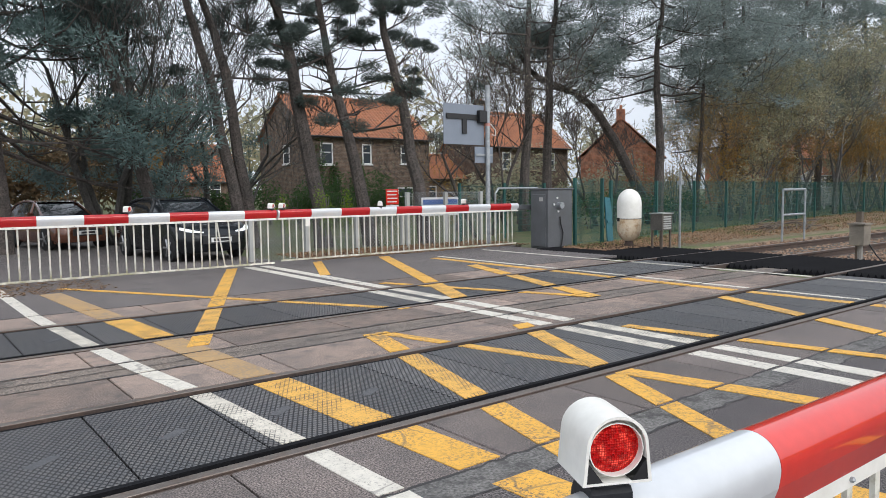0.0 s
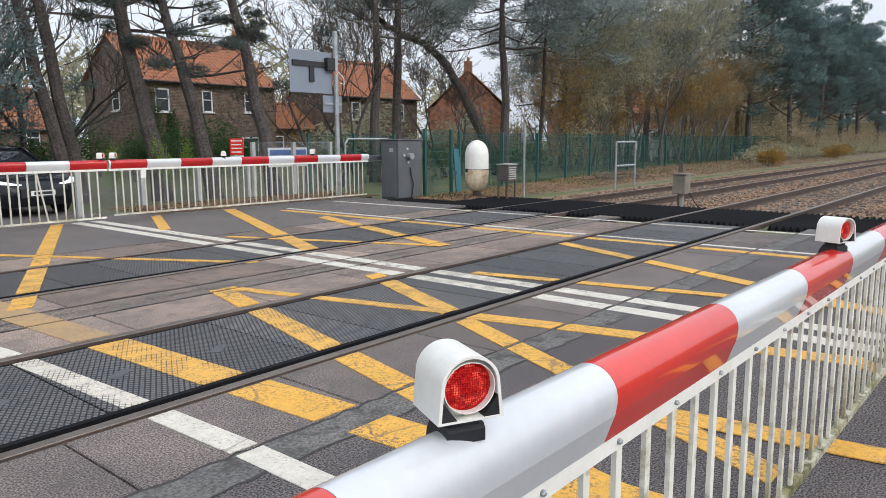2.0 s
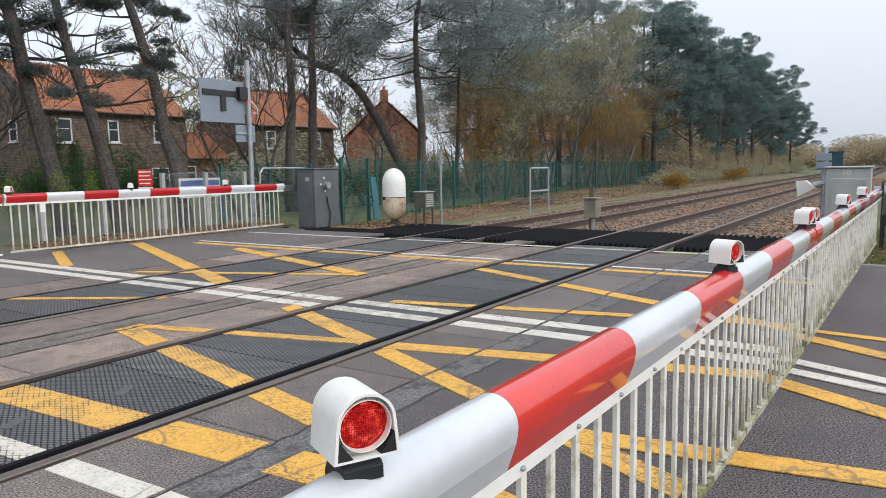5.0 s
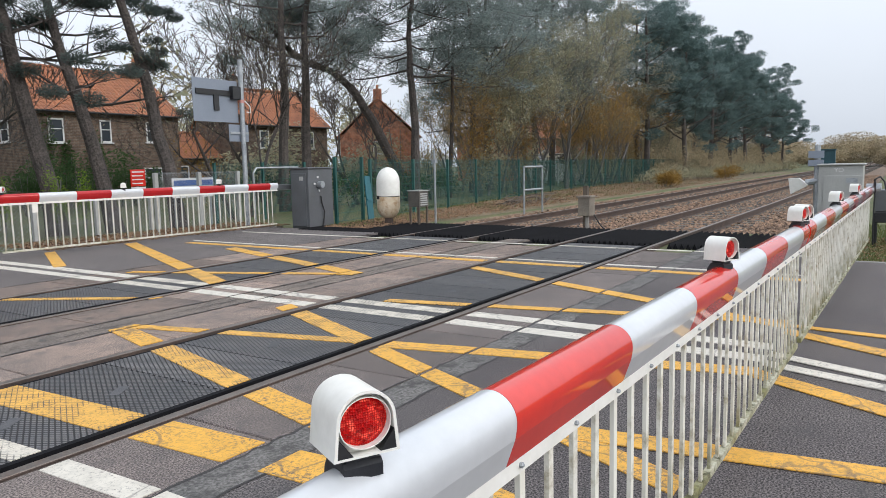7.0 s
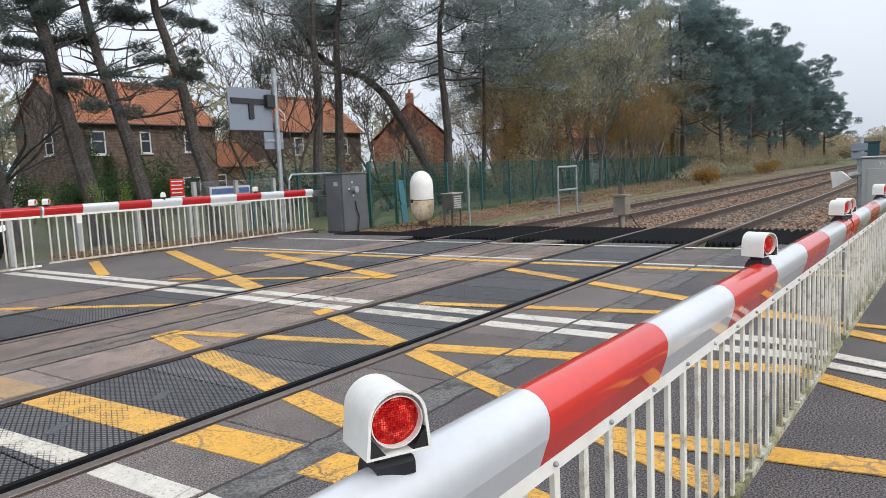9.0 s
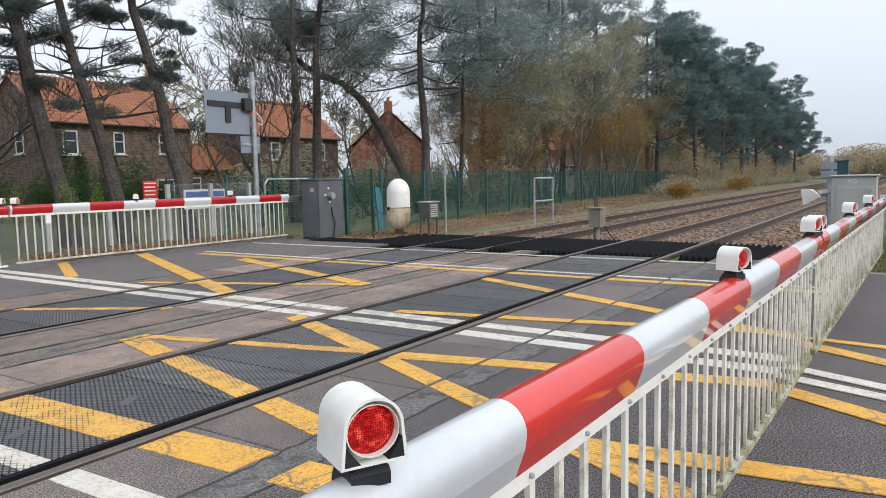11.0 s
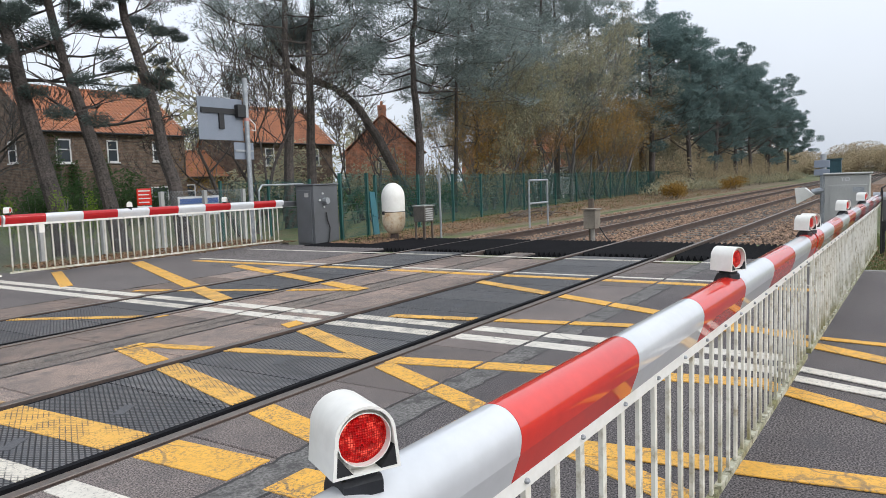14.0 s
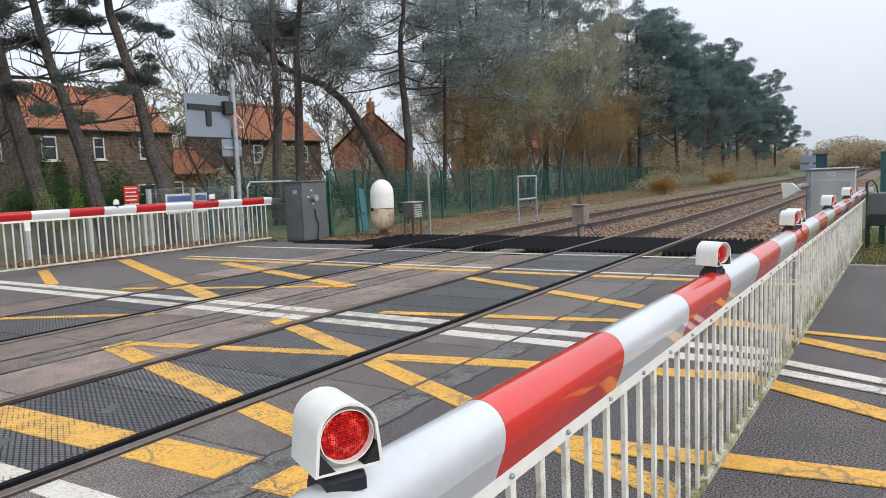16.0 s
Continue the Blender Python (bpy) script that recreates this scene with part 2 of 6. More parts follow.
ASPHALT = mat("asphalt", (0.135, 0.117, 0.112), (0.18, 0.157, 0.147), 0.85, 105, 1.1, 0.6, crisp=(0.4, 0.66), grit=0.75, stain=(0.075, 0.07, 0.07), stain_at=(0.54, 0.72))
ASPHALT_NEAR = mat("dark_asphalt", (0.104, 0.09, 0.09), (0.142, 0.124, 0.12), 0.85, 105, 1.1, 0.6, crisp=(0.4, 0.66), grit=0.85, stain=(0.066, 0.063, 0.063), stain_at=(0.54, 0.72))
ASPHALT_OLD = mat("worn_asphalt", (0.25, 0.2, 0.163), (0.175, 0.147, 0.128), 0.88, 100, 1.5, 0.6, crisp=(0.4, 0.66), grit=0.75, stain=(0.075, 0.07, 0.066), stain_at=(0.55, 0.7))
DECK = mat("deck_panel", (0.32, 0.235, 0.19), (0.205, 0.162, 0.14), 0.85, 105, 2.2, 0.6, crisp=(0.4, 0.66), grit=0.6, stain=(0.10, 0.088, 0.082), stain_at=(0.5, 0.72), vary=0.34)
DECK_GREY = mat("grey_deck_panel", (0.205, 0.168, 0.152), (0.145, 0.122, 0.113), 0.85, 105, 2.2, 0.6, crisp=(0.4, 0.66), grit=0.7, stain=(0.09, 0.08, 0.077), stain_at=(0.52, 0.74), vary=0.3)
EDGING = mat("edging", (0.17, 0.16, 0.15), (0.12, 0.115, 0.11), 0.88, 60, 2.5, 0.9, grit=0.6, stain=(0.07, 0.066, 0.062), stain_at=(0.5, 0.62))
CONCRETE = mat("concrete", (0.30, 0.285, 0.26), (0.22, 0.21, 0.2), 0.85, 90, 1.5, 0.3, stain=(0.14, 0.13, 0.12))
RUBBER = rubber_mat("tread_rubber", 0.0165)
RUBBER_PLAIN = mat("smooth_rubber", (0.10, 0.10, 0.105), (0.075, 0.075, 0.08), 0.6, 80, 3, 0.2)
RUBBER_DARK = mat("flangeway_rubber", (0.012, 0.012, 0.014), rough=0.9, fine=80, bump=0.2, spec=0.15)
RAIL_HEAD = mat("rail_steel", (0.19, 0.16, 0.14), (0.14, 0.118, 0.104), 0.45, 90, 3, 0.05, metal=0.45, stain=(0.16, 0.10, 0.07), stain_at=(0.5, 0.75))
RAIL_RUST = mat("rusty_rail", (0.085, 0.055, 0.042), (0.055, 0.04, 0.034), 0.85, 60, 3, 0.3)
YELLOW = paint_mat("yellow_paint", (0.86, 0.455, 0.065), (0.12, 0.10, 0.085), (0.535, 0.60))
YELLOW_TREAD = paint_mat("yellow_paint_on_tread", (0.84, 0.46, 0.09), (0.06, 0.055, 0.05), tread=0.0165)
YELLOW_FADED = paint_mat("faded_yellow_paint", (0.52, 0.32, 0.13), (0.24, 0.195, 0.16), (0.46, 0.6))
WHITE_LINE = paint_mat("white_paint", (0.74, 0.69, 0.60), (0.17, 0.15, 0.135), (0.56, 0.66))
WHITE_TREAD = paint_mat("white_paint_on_tread", (0.72, 0.66, 0.56), (0.06, 0.055, 0.05), (0.56, 0.66), tread=0.0165)
BOOM_WHITE = mat("white_gloss", (0.63, 0.64, 0.655), (0.55, 0.565, 0.585), 0.4, 30, 2, 0.01, grit=0.03, coat=1.0, stain=(0.60, 0.60, 0.55), stain_at=(0.68, 0.9), coat_ior=1.8)
# darker copy of the red: shade on the far booms' face, put into colour
BOOM_RED_SHADED = mat("shaded_red_gloss", (0.46, 0.016, 0.018), (0.38, 0.013, 0.016), 0.5, 30, 2, 0.005, grit=0.06, coat=0.8, spec=0.1)
BOOM_RED = mat("red_gloss", (0.66, 0.024, 0.011), (0.57, 0.018, 0.010), 0.5, 30, 2, 0.005, grit=0.04, coat=1.0, spec=0.1, coat_ior=1.8)
MOSSY = mat("mossy_rail", (0.52, 0.50, 0.40), (0.20, 0.19, 0.08), 0.8, 60, 5, 0.4, stain=(0.075, 0.07, 0.03), stain_at=(0.48, 0.62))
SKIRT_WHITE = skirt_mat("mossy_white_bars", (0.80, 0.77, 0.68), 0.34, 0.75)
# darker cream for the bars of the far barriers
SKIRT_FAR = skirt_mat("dull_white_bars", (0.60, 0.58, 0.52), 0.2, 0.6)
LAMP_WHITE = mat("lamp_white", (0.82, 0.80, 0.75), (0.75, 0.73, 0.67), 0.4, 50, 9, 0.02, grit=0.03, stain=(0.55, 0.47, 0.33), stain_at=(0.7, 0.95))
LAMP_BLACK = mat("black_bracket", (0.018, 0.02, 0.026), rough=0.5, fine=60, bump=0.1)
GREY_BOX = mat("grey_steel_paint", (0.115, 0.12, 0.13), (0.095, 0.1, 0.105), 0.45, 40, 2, 0.05, grit=0.06, stain=(0.11, 0.105, 0.1), stain_at=(0.6, 0.85))
GREY_PALE = mat("pale_grey_paint", (0.42, 0.42, 0.40), (0.35, 0.35, 0.335), 0.5, 40, 2, 0.05, grit=0.08)
GALV = mat("galvanised_steel", (0.42, 0.44, 0.46), (0.30, 0.32, 0.34), 0.42, 60, 6, 0.08, metal=0.55, stain=(0.26, 0.22, 0.2), stain_at=(0.6, 0.8))
SIGN_BACK = mat("sign_back", (0.22, 0.25, 0.30), (0.20, 0.23, 0.28), 0.5, 50, 1.5, 0.03, grit=0.05)
BLACK = mat("black_plastic", (0.02, 0.02, 0.022), rough=0.5, bump=0.05)
GREEN_FENCE = mat("green_fence_paint", (0.018, 0.095, 0.082), (0.014, 0.07, 0.062), 0.5, 60, 3, 0.05)
TIMBER = mat("weathered_timber", (0.13, 0.10, 0.075), (0.085, 0.068, 0.055), 0.85, 40, 4, 0.4)
TIMBER_GREY = mat("grey_timber", (0.12, 0.108, 0.092), (0.07, 0.064, 0.056), 0.85, 50, 4, 0.3)
TIMBER_PALE = mat("pale_weathered_timber", (0.26, 0.225, 0.18), (0.17, 0.145, 0.12), 0.85, 50, 4, 0.3)
BARK = mat("pine_bark", (0.10, 0.083, 0.075), (0.06, 0.052, 0.049), 0.95, 22, 3, 0.9, grit=0.6)
BARK_DARK = mat("dark_bark", (0.16, 0.15, 0.142), (0.105, 0.10, 0.097), 0.95, 25, 3, 0.7, grit=0.4)
# pale haze is put into the needle colours, most in the second
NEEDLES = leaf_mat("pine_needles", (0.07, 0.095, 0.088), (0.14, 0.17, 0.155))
NEEDLES_HAZED = leaf_mat("hazed_pine_needles", (0.16, 0.205, 0.195), (0.26, 0.30, 0.285))
NEEDLES_DARK = leaf_mat("blue_green_needles", (0.105, 0.16, 0.155), (0.175, 0.24, 0.23))
LEAF_DARK = leaf_mat("dark_green_leaves", (0.175, 0.185, 0.135), (0.28, 0.24, 0.165))
# haze over the distant woods is put into this pale leaf colour
LEAF_HAZED = leaf_mat("hazed_wood_leaves", (0.44, 0.35, 0.225), (0.30, 0.26, 0.17))
LEAF_RUSSET = leaf_mat("russet_leaves", (0.19, 0.125, 0.07), (0.10, 0.082, 0.055))
LEAF_BROWN = leaf_mat("autumn_leaves", (0.45, 0.26, 0.08), (0.22, 0.165, 0.075))
LEAF_OLIVE = leaf_mat("olive_leaves", (0.40, 0.345, 0.215), (0.265, 0.28, 0.20))
LEAF_GOLD = leaf_mat("golden_leaves", (0.34, 0.19, 0.045), (0.20, 0.13, 0.04))
BARK_BLACK = mat("blackened_bark", (0.10, 0.094, 0.088), (0.062, 0.058, 0.055), 0.95, 25, 3, 0.7, grit=0.4)
TAR = mat("tar", (0.05, 0.046, 0.045), rough=0.8, fine=60, bump=0.3)
GRASS_BLADE = leaf_mat("grass_blades", (0.20, 0.20, 0.085), (0.10, 0.14, 0.05))
TEAL = mat("teal_board", (0.03, 0.14, 0.17), rough=0.6, bump=0.05)
KIOSK_BLUE = mat("kiosk_paint", (0.02, 0.072, 0.092), rough=0.5, bump=0.05)
LEAF_GREEN = leaf_mat("hedge_leaves", (0.03, 0.065, 0.022), (0.07, 0.115, 0.04))
LEAF_LIME = leaf_mat("lime_shrub", (0.20, 0.30, 0.035), (0.12, 0.2, 0.03))
GRASS = mat("grass", (0.085, 0.115, 0.042), (0.13, 0.125, 0.062), 0.95, 30, 0.7, 0.6, grit=0.4, stain=(0.15, 0.11, 0.07), stain_at=(0.55, 0.7))
BALLAST_BED = mat("ballast_bed", (0.22, 0.15, 0.105), (0.14, 0.10, 0.075), 0.95, 26, 1.6, 0.9, grit=0.55)
STONE = leaf_mat("ballast_stone", (0.39, 0.26, 0.18), (0.11, 0.083, 0.068), 0.9, 0.0)
LITTER = leaf_mat("leaf_litter", (0.34, 0.21, 0.125), (0.17, 0.115, 0.08), 0.9, 0.0)
EARTH = mat("leafy_earth", (0.21, 0.155, 0.10), (0.15, 0.13, 0.075), 0.95, 24, 0.9, 0.8, grit=0.5)
BRICK = brick_mat("brown_brick", (0.15, 0.10, 0.072), (0.108, 0.077, 0.058), (0.18, 0.16, 0.14))
BRICK_RED = brick_mat("red_brick", (0.46, 0.18, 0.10), (0.38, 0.15, 0.09), (0.3, 0.24, 0.19))
ROOF = mat("orange_clay_tile", (0.42, 0.165, 0.08), (0.29, 0.12, 0.066), 0.85, 30, 1.0, 0.25, grit=0.2, stain=(0.20, 0.10, 0.065), stain_at=(0.55, 0.75))
WINDOW_WHITE = mat("white_frame", (0.74, 0.74, 0.73), rough=0.45, bump=0.02, grit=0.04)
GLASS = glass_mat("window_glass")
CAR_GLASS = glass_mat("car_glass", (0.02, 0.024, 0.028))
TYRE = mat("tyre", (0.016, 0.016, 0.017), rough=0.8, bump=0.1)
ALLOY = mat("alloy", (0.45, 0.45, 0.46), rough=0.3, metal=0.9, bump=0.0)
HEADLIGHT = mat("headlight", (0.75, 0.80, 0.85), rough=0.1, bump=0.0, emit=(0.9, 0.95, 1.0, 0.9))


def lens_mat():
    """A red lamp lens moulded with small prisms."""
    m, nt, nodes, links, bsdf = tree_of("red_lens")
    co = nodes.new("ShaderNodeTexCoord").outputs["Object"]
    vor = nodes.new("ShaderNodeTexVoronoi")
    vor.inputs["Scale"].default_value = 250
    vor.inputs["Randomness"].default_value = 0.3
    links.new(co, vor.inputs["Vector"])
    spark, _ = ramp_noise(nodes, links, co, 48, 0.46, 0.68, 2.0)
    c = mix_rgb(nodes, links, vor.outputs["Color"], (0.14, 0.001, 0.002), (0.55, 0.008, 0.008))
    links.new(c, bsdf.inputs["Base Color"])
    bsdf.inputs["Roughness"].default_value = 0.3
    bsdf.inputs["Specular IOR Level"].default_value = 0.12
    dot = math_node(nodes, links, "SUBTRACT", 1.0, math_node(nodes, links, "MULTIPLY", vor.outputs["Distance"], 1.7))
    e = mix_rgb(nodes, links, math_node(nodes, links, "MULTIPLY", spark, dot), (0.12, 0.0, 0.0), (3.2, 0.5, 0.32))
    links.new(e, bsdf.inputs["Emission Color"])
    bsdf.inputs["Emission Strength"].default_value = 0.6
    b = nodes.new("ShaderNodeBump")
    b.inputs["Strength"].default_value, b.inputs["Distance"].default_value = 0.9, 0.003
    links.new(vor.outputs["Distance"], b.inputs["Height"])
    links.new(b.outputs[0], bsdf.inputs["Normal"])
    return m


RED_LENS = lens_mat()


# ---- mesh tools ----
class Mesh:
    """Collects vertices and faces of one part."""

    def __init__(self):
        self.v, self.f = [], []

    def add(self, verts, faces):
        n = len(self.v)
        self.v += [tuple(p) for p in verts]
        self.f += [tuple(n + i for i in f) for f in faces]
        return self

    def box(self, x0, y0, z0, x1, y1, z1, m=None, bevel=0.0):
        b = min(bevel, (x1 - x0) / 3, (y1 - y0) / 3, (z1 - z0) / 3)
        if b <= 0:
            vs = [(x, y, z) for z in (z0, z1) for x, y in ((x0, y0), (x1, y0), (x1, y1), (x0, y1))]
            fs = [(3, 2, 1, 0), (4, 5, 6, 7), (0, 1, 5, 4), (1, 2, 6, 5), (2, 3, 7, 6), (3, 0, 4, 7)]
        else:
            def ring(d, z):
                return [(x0 + b - d, y0 + d * 0 + b - d, z), (x1 - b + d, y0 + b - d, z), (x1 - b + d, y1 - b + d, z), (x0 + b - d, y1 - b + d, z)]
            vs = ring(0, z0) + ring(b, z0 + b) + ring(b, z1 - b) + ring(0, z1)
            fs = [(3, 2, 1, 0), (12, 13, 14, 15)]
            for k in range(3):
                fs += [(4 * k + i, 4 * k + (i + 1) % 4, 4 * k + 4 + (i + 1) % 4, 4 * k + 4 + i) for i in range(4)]
        if m is not None:
            vs = [m @ Vector(p) for p in vs]
        return self.add(vs, fs)

    def tube(self, pts, radii, n=8, cap=True):
        """A round bar through the points."""
        pts = [Vector(p) for p in pts]
        if isinstance(radii, (int, float)):
            radii = [radii] * len(pts)
        vs, fs = [], []
        side = None
        for i, p in enumerate(pts):
            d = (pts[min(i + 1, len(pts) - 1)] - pts[max(i - 1, 0)]).normalized()
            if side is None:
                side = d.orthogonal().normalized()
            side = (side - d * side.dot(d)).normalized()
            up = d.cross(side)
            vs += [p + (side * math.cos(2 * math.pi * k / n) + up * math.sin(2 * math.pi * k / n)) * radii[i] for k in range(n)]
        for i in range(len(pts) - 1):
            fs += [(i * n + k, i * n + (k + 1) % n, (i + 1) * n + (k + 1) % n, (i + 1) * n + k) for k in range(n)]
        if cap:
            fs += [tuple(range(n))[::-1], tuple((len(pts) - 1) * n + k for k in range(n))]
        return self.add(vs, fs)

    def sweep(self, profile, stations, m=None, cap=True):
        """A closed profile of (y, z) drawn along x."""
        n = len(profile)
        vs = [(x, y, z) for x in stations for y, z in profile]
        fs = [(i * n + k, i * n + (k + 1) % n, (i + 1) * n + (k + 1) % n, (i + 1) * n + k) for i in range(len(stations) - 1) for k in range(n)]
        if cap:
            fs += [tuple(range(n))[::-1], tuple((len(stations) - 1) * n + k for k in range(n))]
        if m is not None:
            vs = [m @ Vector(p) for p in vs]
        return self.add(vs, fs)

    def lathe(self, profile, n=24, centre=(0, 0, 0)):
        """A profile of (radius, z) turned about the z axis."""
        cx, cy, cz = centre
        vs = [(cx + r * math.cos(2 * math.pi * k / n), cy + r * math.sin(2 * math.pi * k / n), cz + z) for r, z in profile for k in range(n)]
        fs = [(i * n + k, i * n + (k + 1) % n, (i + 1) * n + (k + 1) % n, (i + 1) * n + k) for i in range(len(profile) - 1) for k in range(n)]
        fs += [tuple(range(n))[::-1], tuple((len(profile) - 1) * n + k for k in range(n))]
        return self.add(vs, fs)

    def quad(self, a, b, c, d):
        return self.add([a, b, c, d], [(0, 1, 2, 3)])

    def data(self, name, material, smooth=0):
        me = bpy.data.meshes.new(name)
        me.from_pydata(self.v, [], self.f)
        me.materials.append(material)
        if smooth:
            me.shade_smooth()
            me.set_sharp_from_angle(angle=radians(38 if smooth is True else smooth))
        me.update()
        return me


def part(name, mesh, material, parent, label="", smooth=False):
    ob = new(name, mesh.data(name, material, smooth))
    ob.parent = parent
    if label:
        ob["label"] = label
    return ob


def thing(name, label, category, group="", at=None, kind=""):
    ob = new(name)
    if at is not None:
        ob.matrix_world = at
    return tagged(ob, label, category, group, kind)


def solid(name, mesh, material, label, category="", kind="structure", smooth=False, group=""):
    return tagged(new(name, mesh.data(name, material, smooth)), label, category, group, kind)


# ---- ground and crossing ----
ROAD_L, ROAD_R, FAR_END, NEAR_END = 2.2, 13.9, 9.6, -9.0


def smooth_step(a, c, v):
    k = min(1.0, max(0.0, (v - a) / (c - a)))
    return k * k * (3 - 2 * k)


def drop(x, y):
    """The road and gardens beyond the rails lie a little lower."""
    return -0.25 * smooth_step(9.3, 13.0, y) * (1 - smooth_step(15, 24, x))


def ground_height(x, y):
    inside = 1.0 if x > 17.2 else 0.0
    if -2.2 < y < 6.4 and inside:
        return -0.24
    return -0.07 + drop(x, y) + 0.03 * noise.noise((x * 0.21, y * 0.21, 0))


g = Mesh()
xs = [-900, -300, -100, -40, -10] + list(np.arange(-4, 16.9, 3.0)) + [17.1, 17.3] + list(np.arange(20, 60, 2.5)) + [70, 90, 130, 200, 400, 900, 2500]
ys = [-2500, -600, -200, -60, -20, -8, -4, -2.3, -2.1] + [0, 2, 4, 6.3, 6.5] + list(np.arange(8, 40, 2.0)) + [46, 60, 100, 200, 500, 2500]
gv = [(x, y, ground_height(x, y)) for y in ys for x in xs]
nx = len(xs)
g.add(gv, [(j * nx + i, j * nx + i + 1, (j + 1) * nx + i + 1, (j + 1) * nx + i) for j in range(len(ys) - 1) for i in range(nx - 1)])
solid("ground", g, GRASS, "patchy autumn grass and bare earth", "ground", smooth=True)

r = Mesh()
r.box(-3.0, -40.0, -0.3, 13.22, -2.76, 0.0)
r.box(-3.0, -2.76, -0.3, 14.3, -1.0, 0.0)
solid("road_near", r, ASPHALT_NEAR, "dark weathered asphalt road before the rails", "road")
solid("kerb_near", Mesh().box(13.225, -40.0, -0.3, 13.34, -2.77, 0.012, bevel=0.01), CONCRETE, "pale concrete kerb at the road's edge", "kerb")
vn = Mesh()
vx, vy = list(np.arange(13.345, 17.0, 0.3)) + [20.0, 30.0], [-40.0, -15.0, -8.0] + list(np.arange(-6.0, -2.7, 0.25))
vn.add([(x, y, -0.04 + 0.035 * noise.noise((x * 1.1, y * 1.3, 5.0))) for y in vy for x in vx], [(j * len(vx) + i, j * len(vx) + i + 1, (j + 1) * len(vx) + i + 1, (j + 1) * len(vx) + i) for j in range(len(vy) - 1) for i in range(len(vx) - 1)])
solid("verge_near", vn, GRASS, "rough yellowing grass verge beside the barrier's end", "verge", smooth=True)
r = Mesh()
r.box(-3.0, 5.72, -0.3, 14.6, 9.3, 0.0)
ry = [9.3] + list(np.arange(9.6, 13.3, 0.4)) + [20, 40, 90]
r.add([(x, y, drop(0, y) - 0.004) for y in ry for x in (1.5, 10.0)] + [(x, y, -0.5) for y in ry for x in (1.5, 10.0)],
      [(2 * k, 2 * k + 1, 2 * k + 3, 2 * k + 2) for k in range(len(ry) - 1)] + [(2 * (len(ry) + k), 2 * (len(ry) + k) + 2, 2 * k + 2, 2 * k) for k in range(len(ry) - 1)] + [(2 * k + 1, 2 * k + 3, 2 * (len(ry) + k) + 3, 2 * (len(ry) + k) + 1)[::-1] for k in range(len(ry) - 1)])
solid("road_far", r, ASPHALT, "grey asphalt road beyond the rails", "road")
r = Mesh()
r.box(-3.0, 2.26, -0.3, 14.3, 2.66, -0.003)
solid("road_middle", r, ASPHALT_OLD, "worn brownish asphalt strip between two tracks", "road")
r = Mesh()
r.box(-3.0, -1.0, -0.3, 14.3, -0.76, 0.002)
solid("trim_near", r, EDGING, "cracked concrete edging strip beside the deck", "trim")
r = Mesh()
r.box(10.0, 9.3, -0.3, 15.2, 11.0, -0.02)
solid("pavement", r, ASPHALT_OLD, "footway of worn asphalt with fallen leaves", "pavement")

RAILS = (0.0, 1.505, 3.405, 4.91)
# rails: flat-bottomed section with head, web and foot
SECTION = [(-0.035, 0.0), (-0.03, 0.004), (0.03, 0.004), (0.035, 0.0), (0.035, -0.035), (0.009, -0.05), (0.009, -0.13), (0.07, -0.148), (0.07, -0.158), (-0.07, -0.158), (-0.07, -0.148), (-0.009, -0.13), (-0.009, -0.05), (-0.035, -0.035)]
HEADS = [(-0.031, 0.0055), (0.031, 0.0055), (0.033, 0.002), (-0.033, 0.002)]
for k, y in enumerate(RAILS):
    rail = thing("rail", "worn steel running rail with a shiny head and rusty sides", "rail", "rails of the two tracks")
    stations = [-60, -3, 14.3] + list(range(20, 240, 20)) + [600, 1500]
    part("rail_web", Mesh().sweep([(y + a, b) for a, b in SECTION], stations), RAIL_RUST, rail, "rust-brown web and foot")
    part("rail_head", Mesh().sweep([(y + a, b) for a, b in HEADS], stations), RAIL_HEAD, rail, "polished grey running surface")

# deck: each panel is a piece of the crossing
deck = thing("crossing_deck", "level crossing deck of rubber and concrete panels between the rails", "crossing deck", kind="structure")


def panels(rows, material, name, length, first, last, label=""):
    shared = {}
    for y0, y1 in rows:
        key = round(y1 - y0, 3)
        if key not in shared:
            shared[key] = Mesh().box(0.006, 0, -0.16, length - 0.006, key, 0.0, bevel=0.006).data(name, material)
        x = first
        while x < last:
            ob = new(name, shared[key])
            ob.parent = deck
            ob.location = (x, y0, 0.0)
            x += length


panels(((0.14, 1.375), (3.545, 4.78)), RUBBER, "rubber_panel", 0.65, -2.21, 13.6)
panels(((-0.75, -0.062),), DECK_GREY, "deck_panel", 1.175, -1.885, 13.2)
panels(((1.567, 2.232), (2.688, 3.343), (4.972, 5.69)), DECK, "deck_panel", 1.175, -1.885, 13.2)
jt = Mesh()
for y0, y1 in ((2.2, 2.7), (-0.8, -0.7), (5.65, 5.76)):
    jt.box(-3.0, y0, -0.2, 14.3, y1, -0.03)
part("joint_seal", jt, RUBBER_DARK, deck, "black sealed joints beside the panels")
fl = Mesh()
for y in (0.036, 1.381, 3.441, 4.786):
    fl.box(-3.0, y, -0.16, 14.3, y + 0.088, -0.055)
part("flangeway", fl, RUBBER_DARK, deck, "black rubber flangeway strips beside the rails")
# flush near-black strips, added to widen the dark of the flangeway gap
dark_edge = Mesh()
for y, w in ((0.098, 0.04), (1.377, 0.014), (3.503, 0.04), (4.782, 0.014)):
    dark_edge.box(-3.0, y, -0.16, 14.3, y + w, 0.0015)
part("flangeway_dark_band", dark_edge, RUBBER_DARK, deck, "near-black strips widening the dark band of the flangeway")
sl = Mesh()
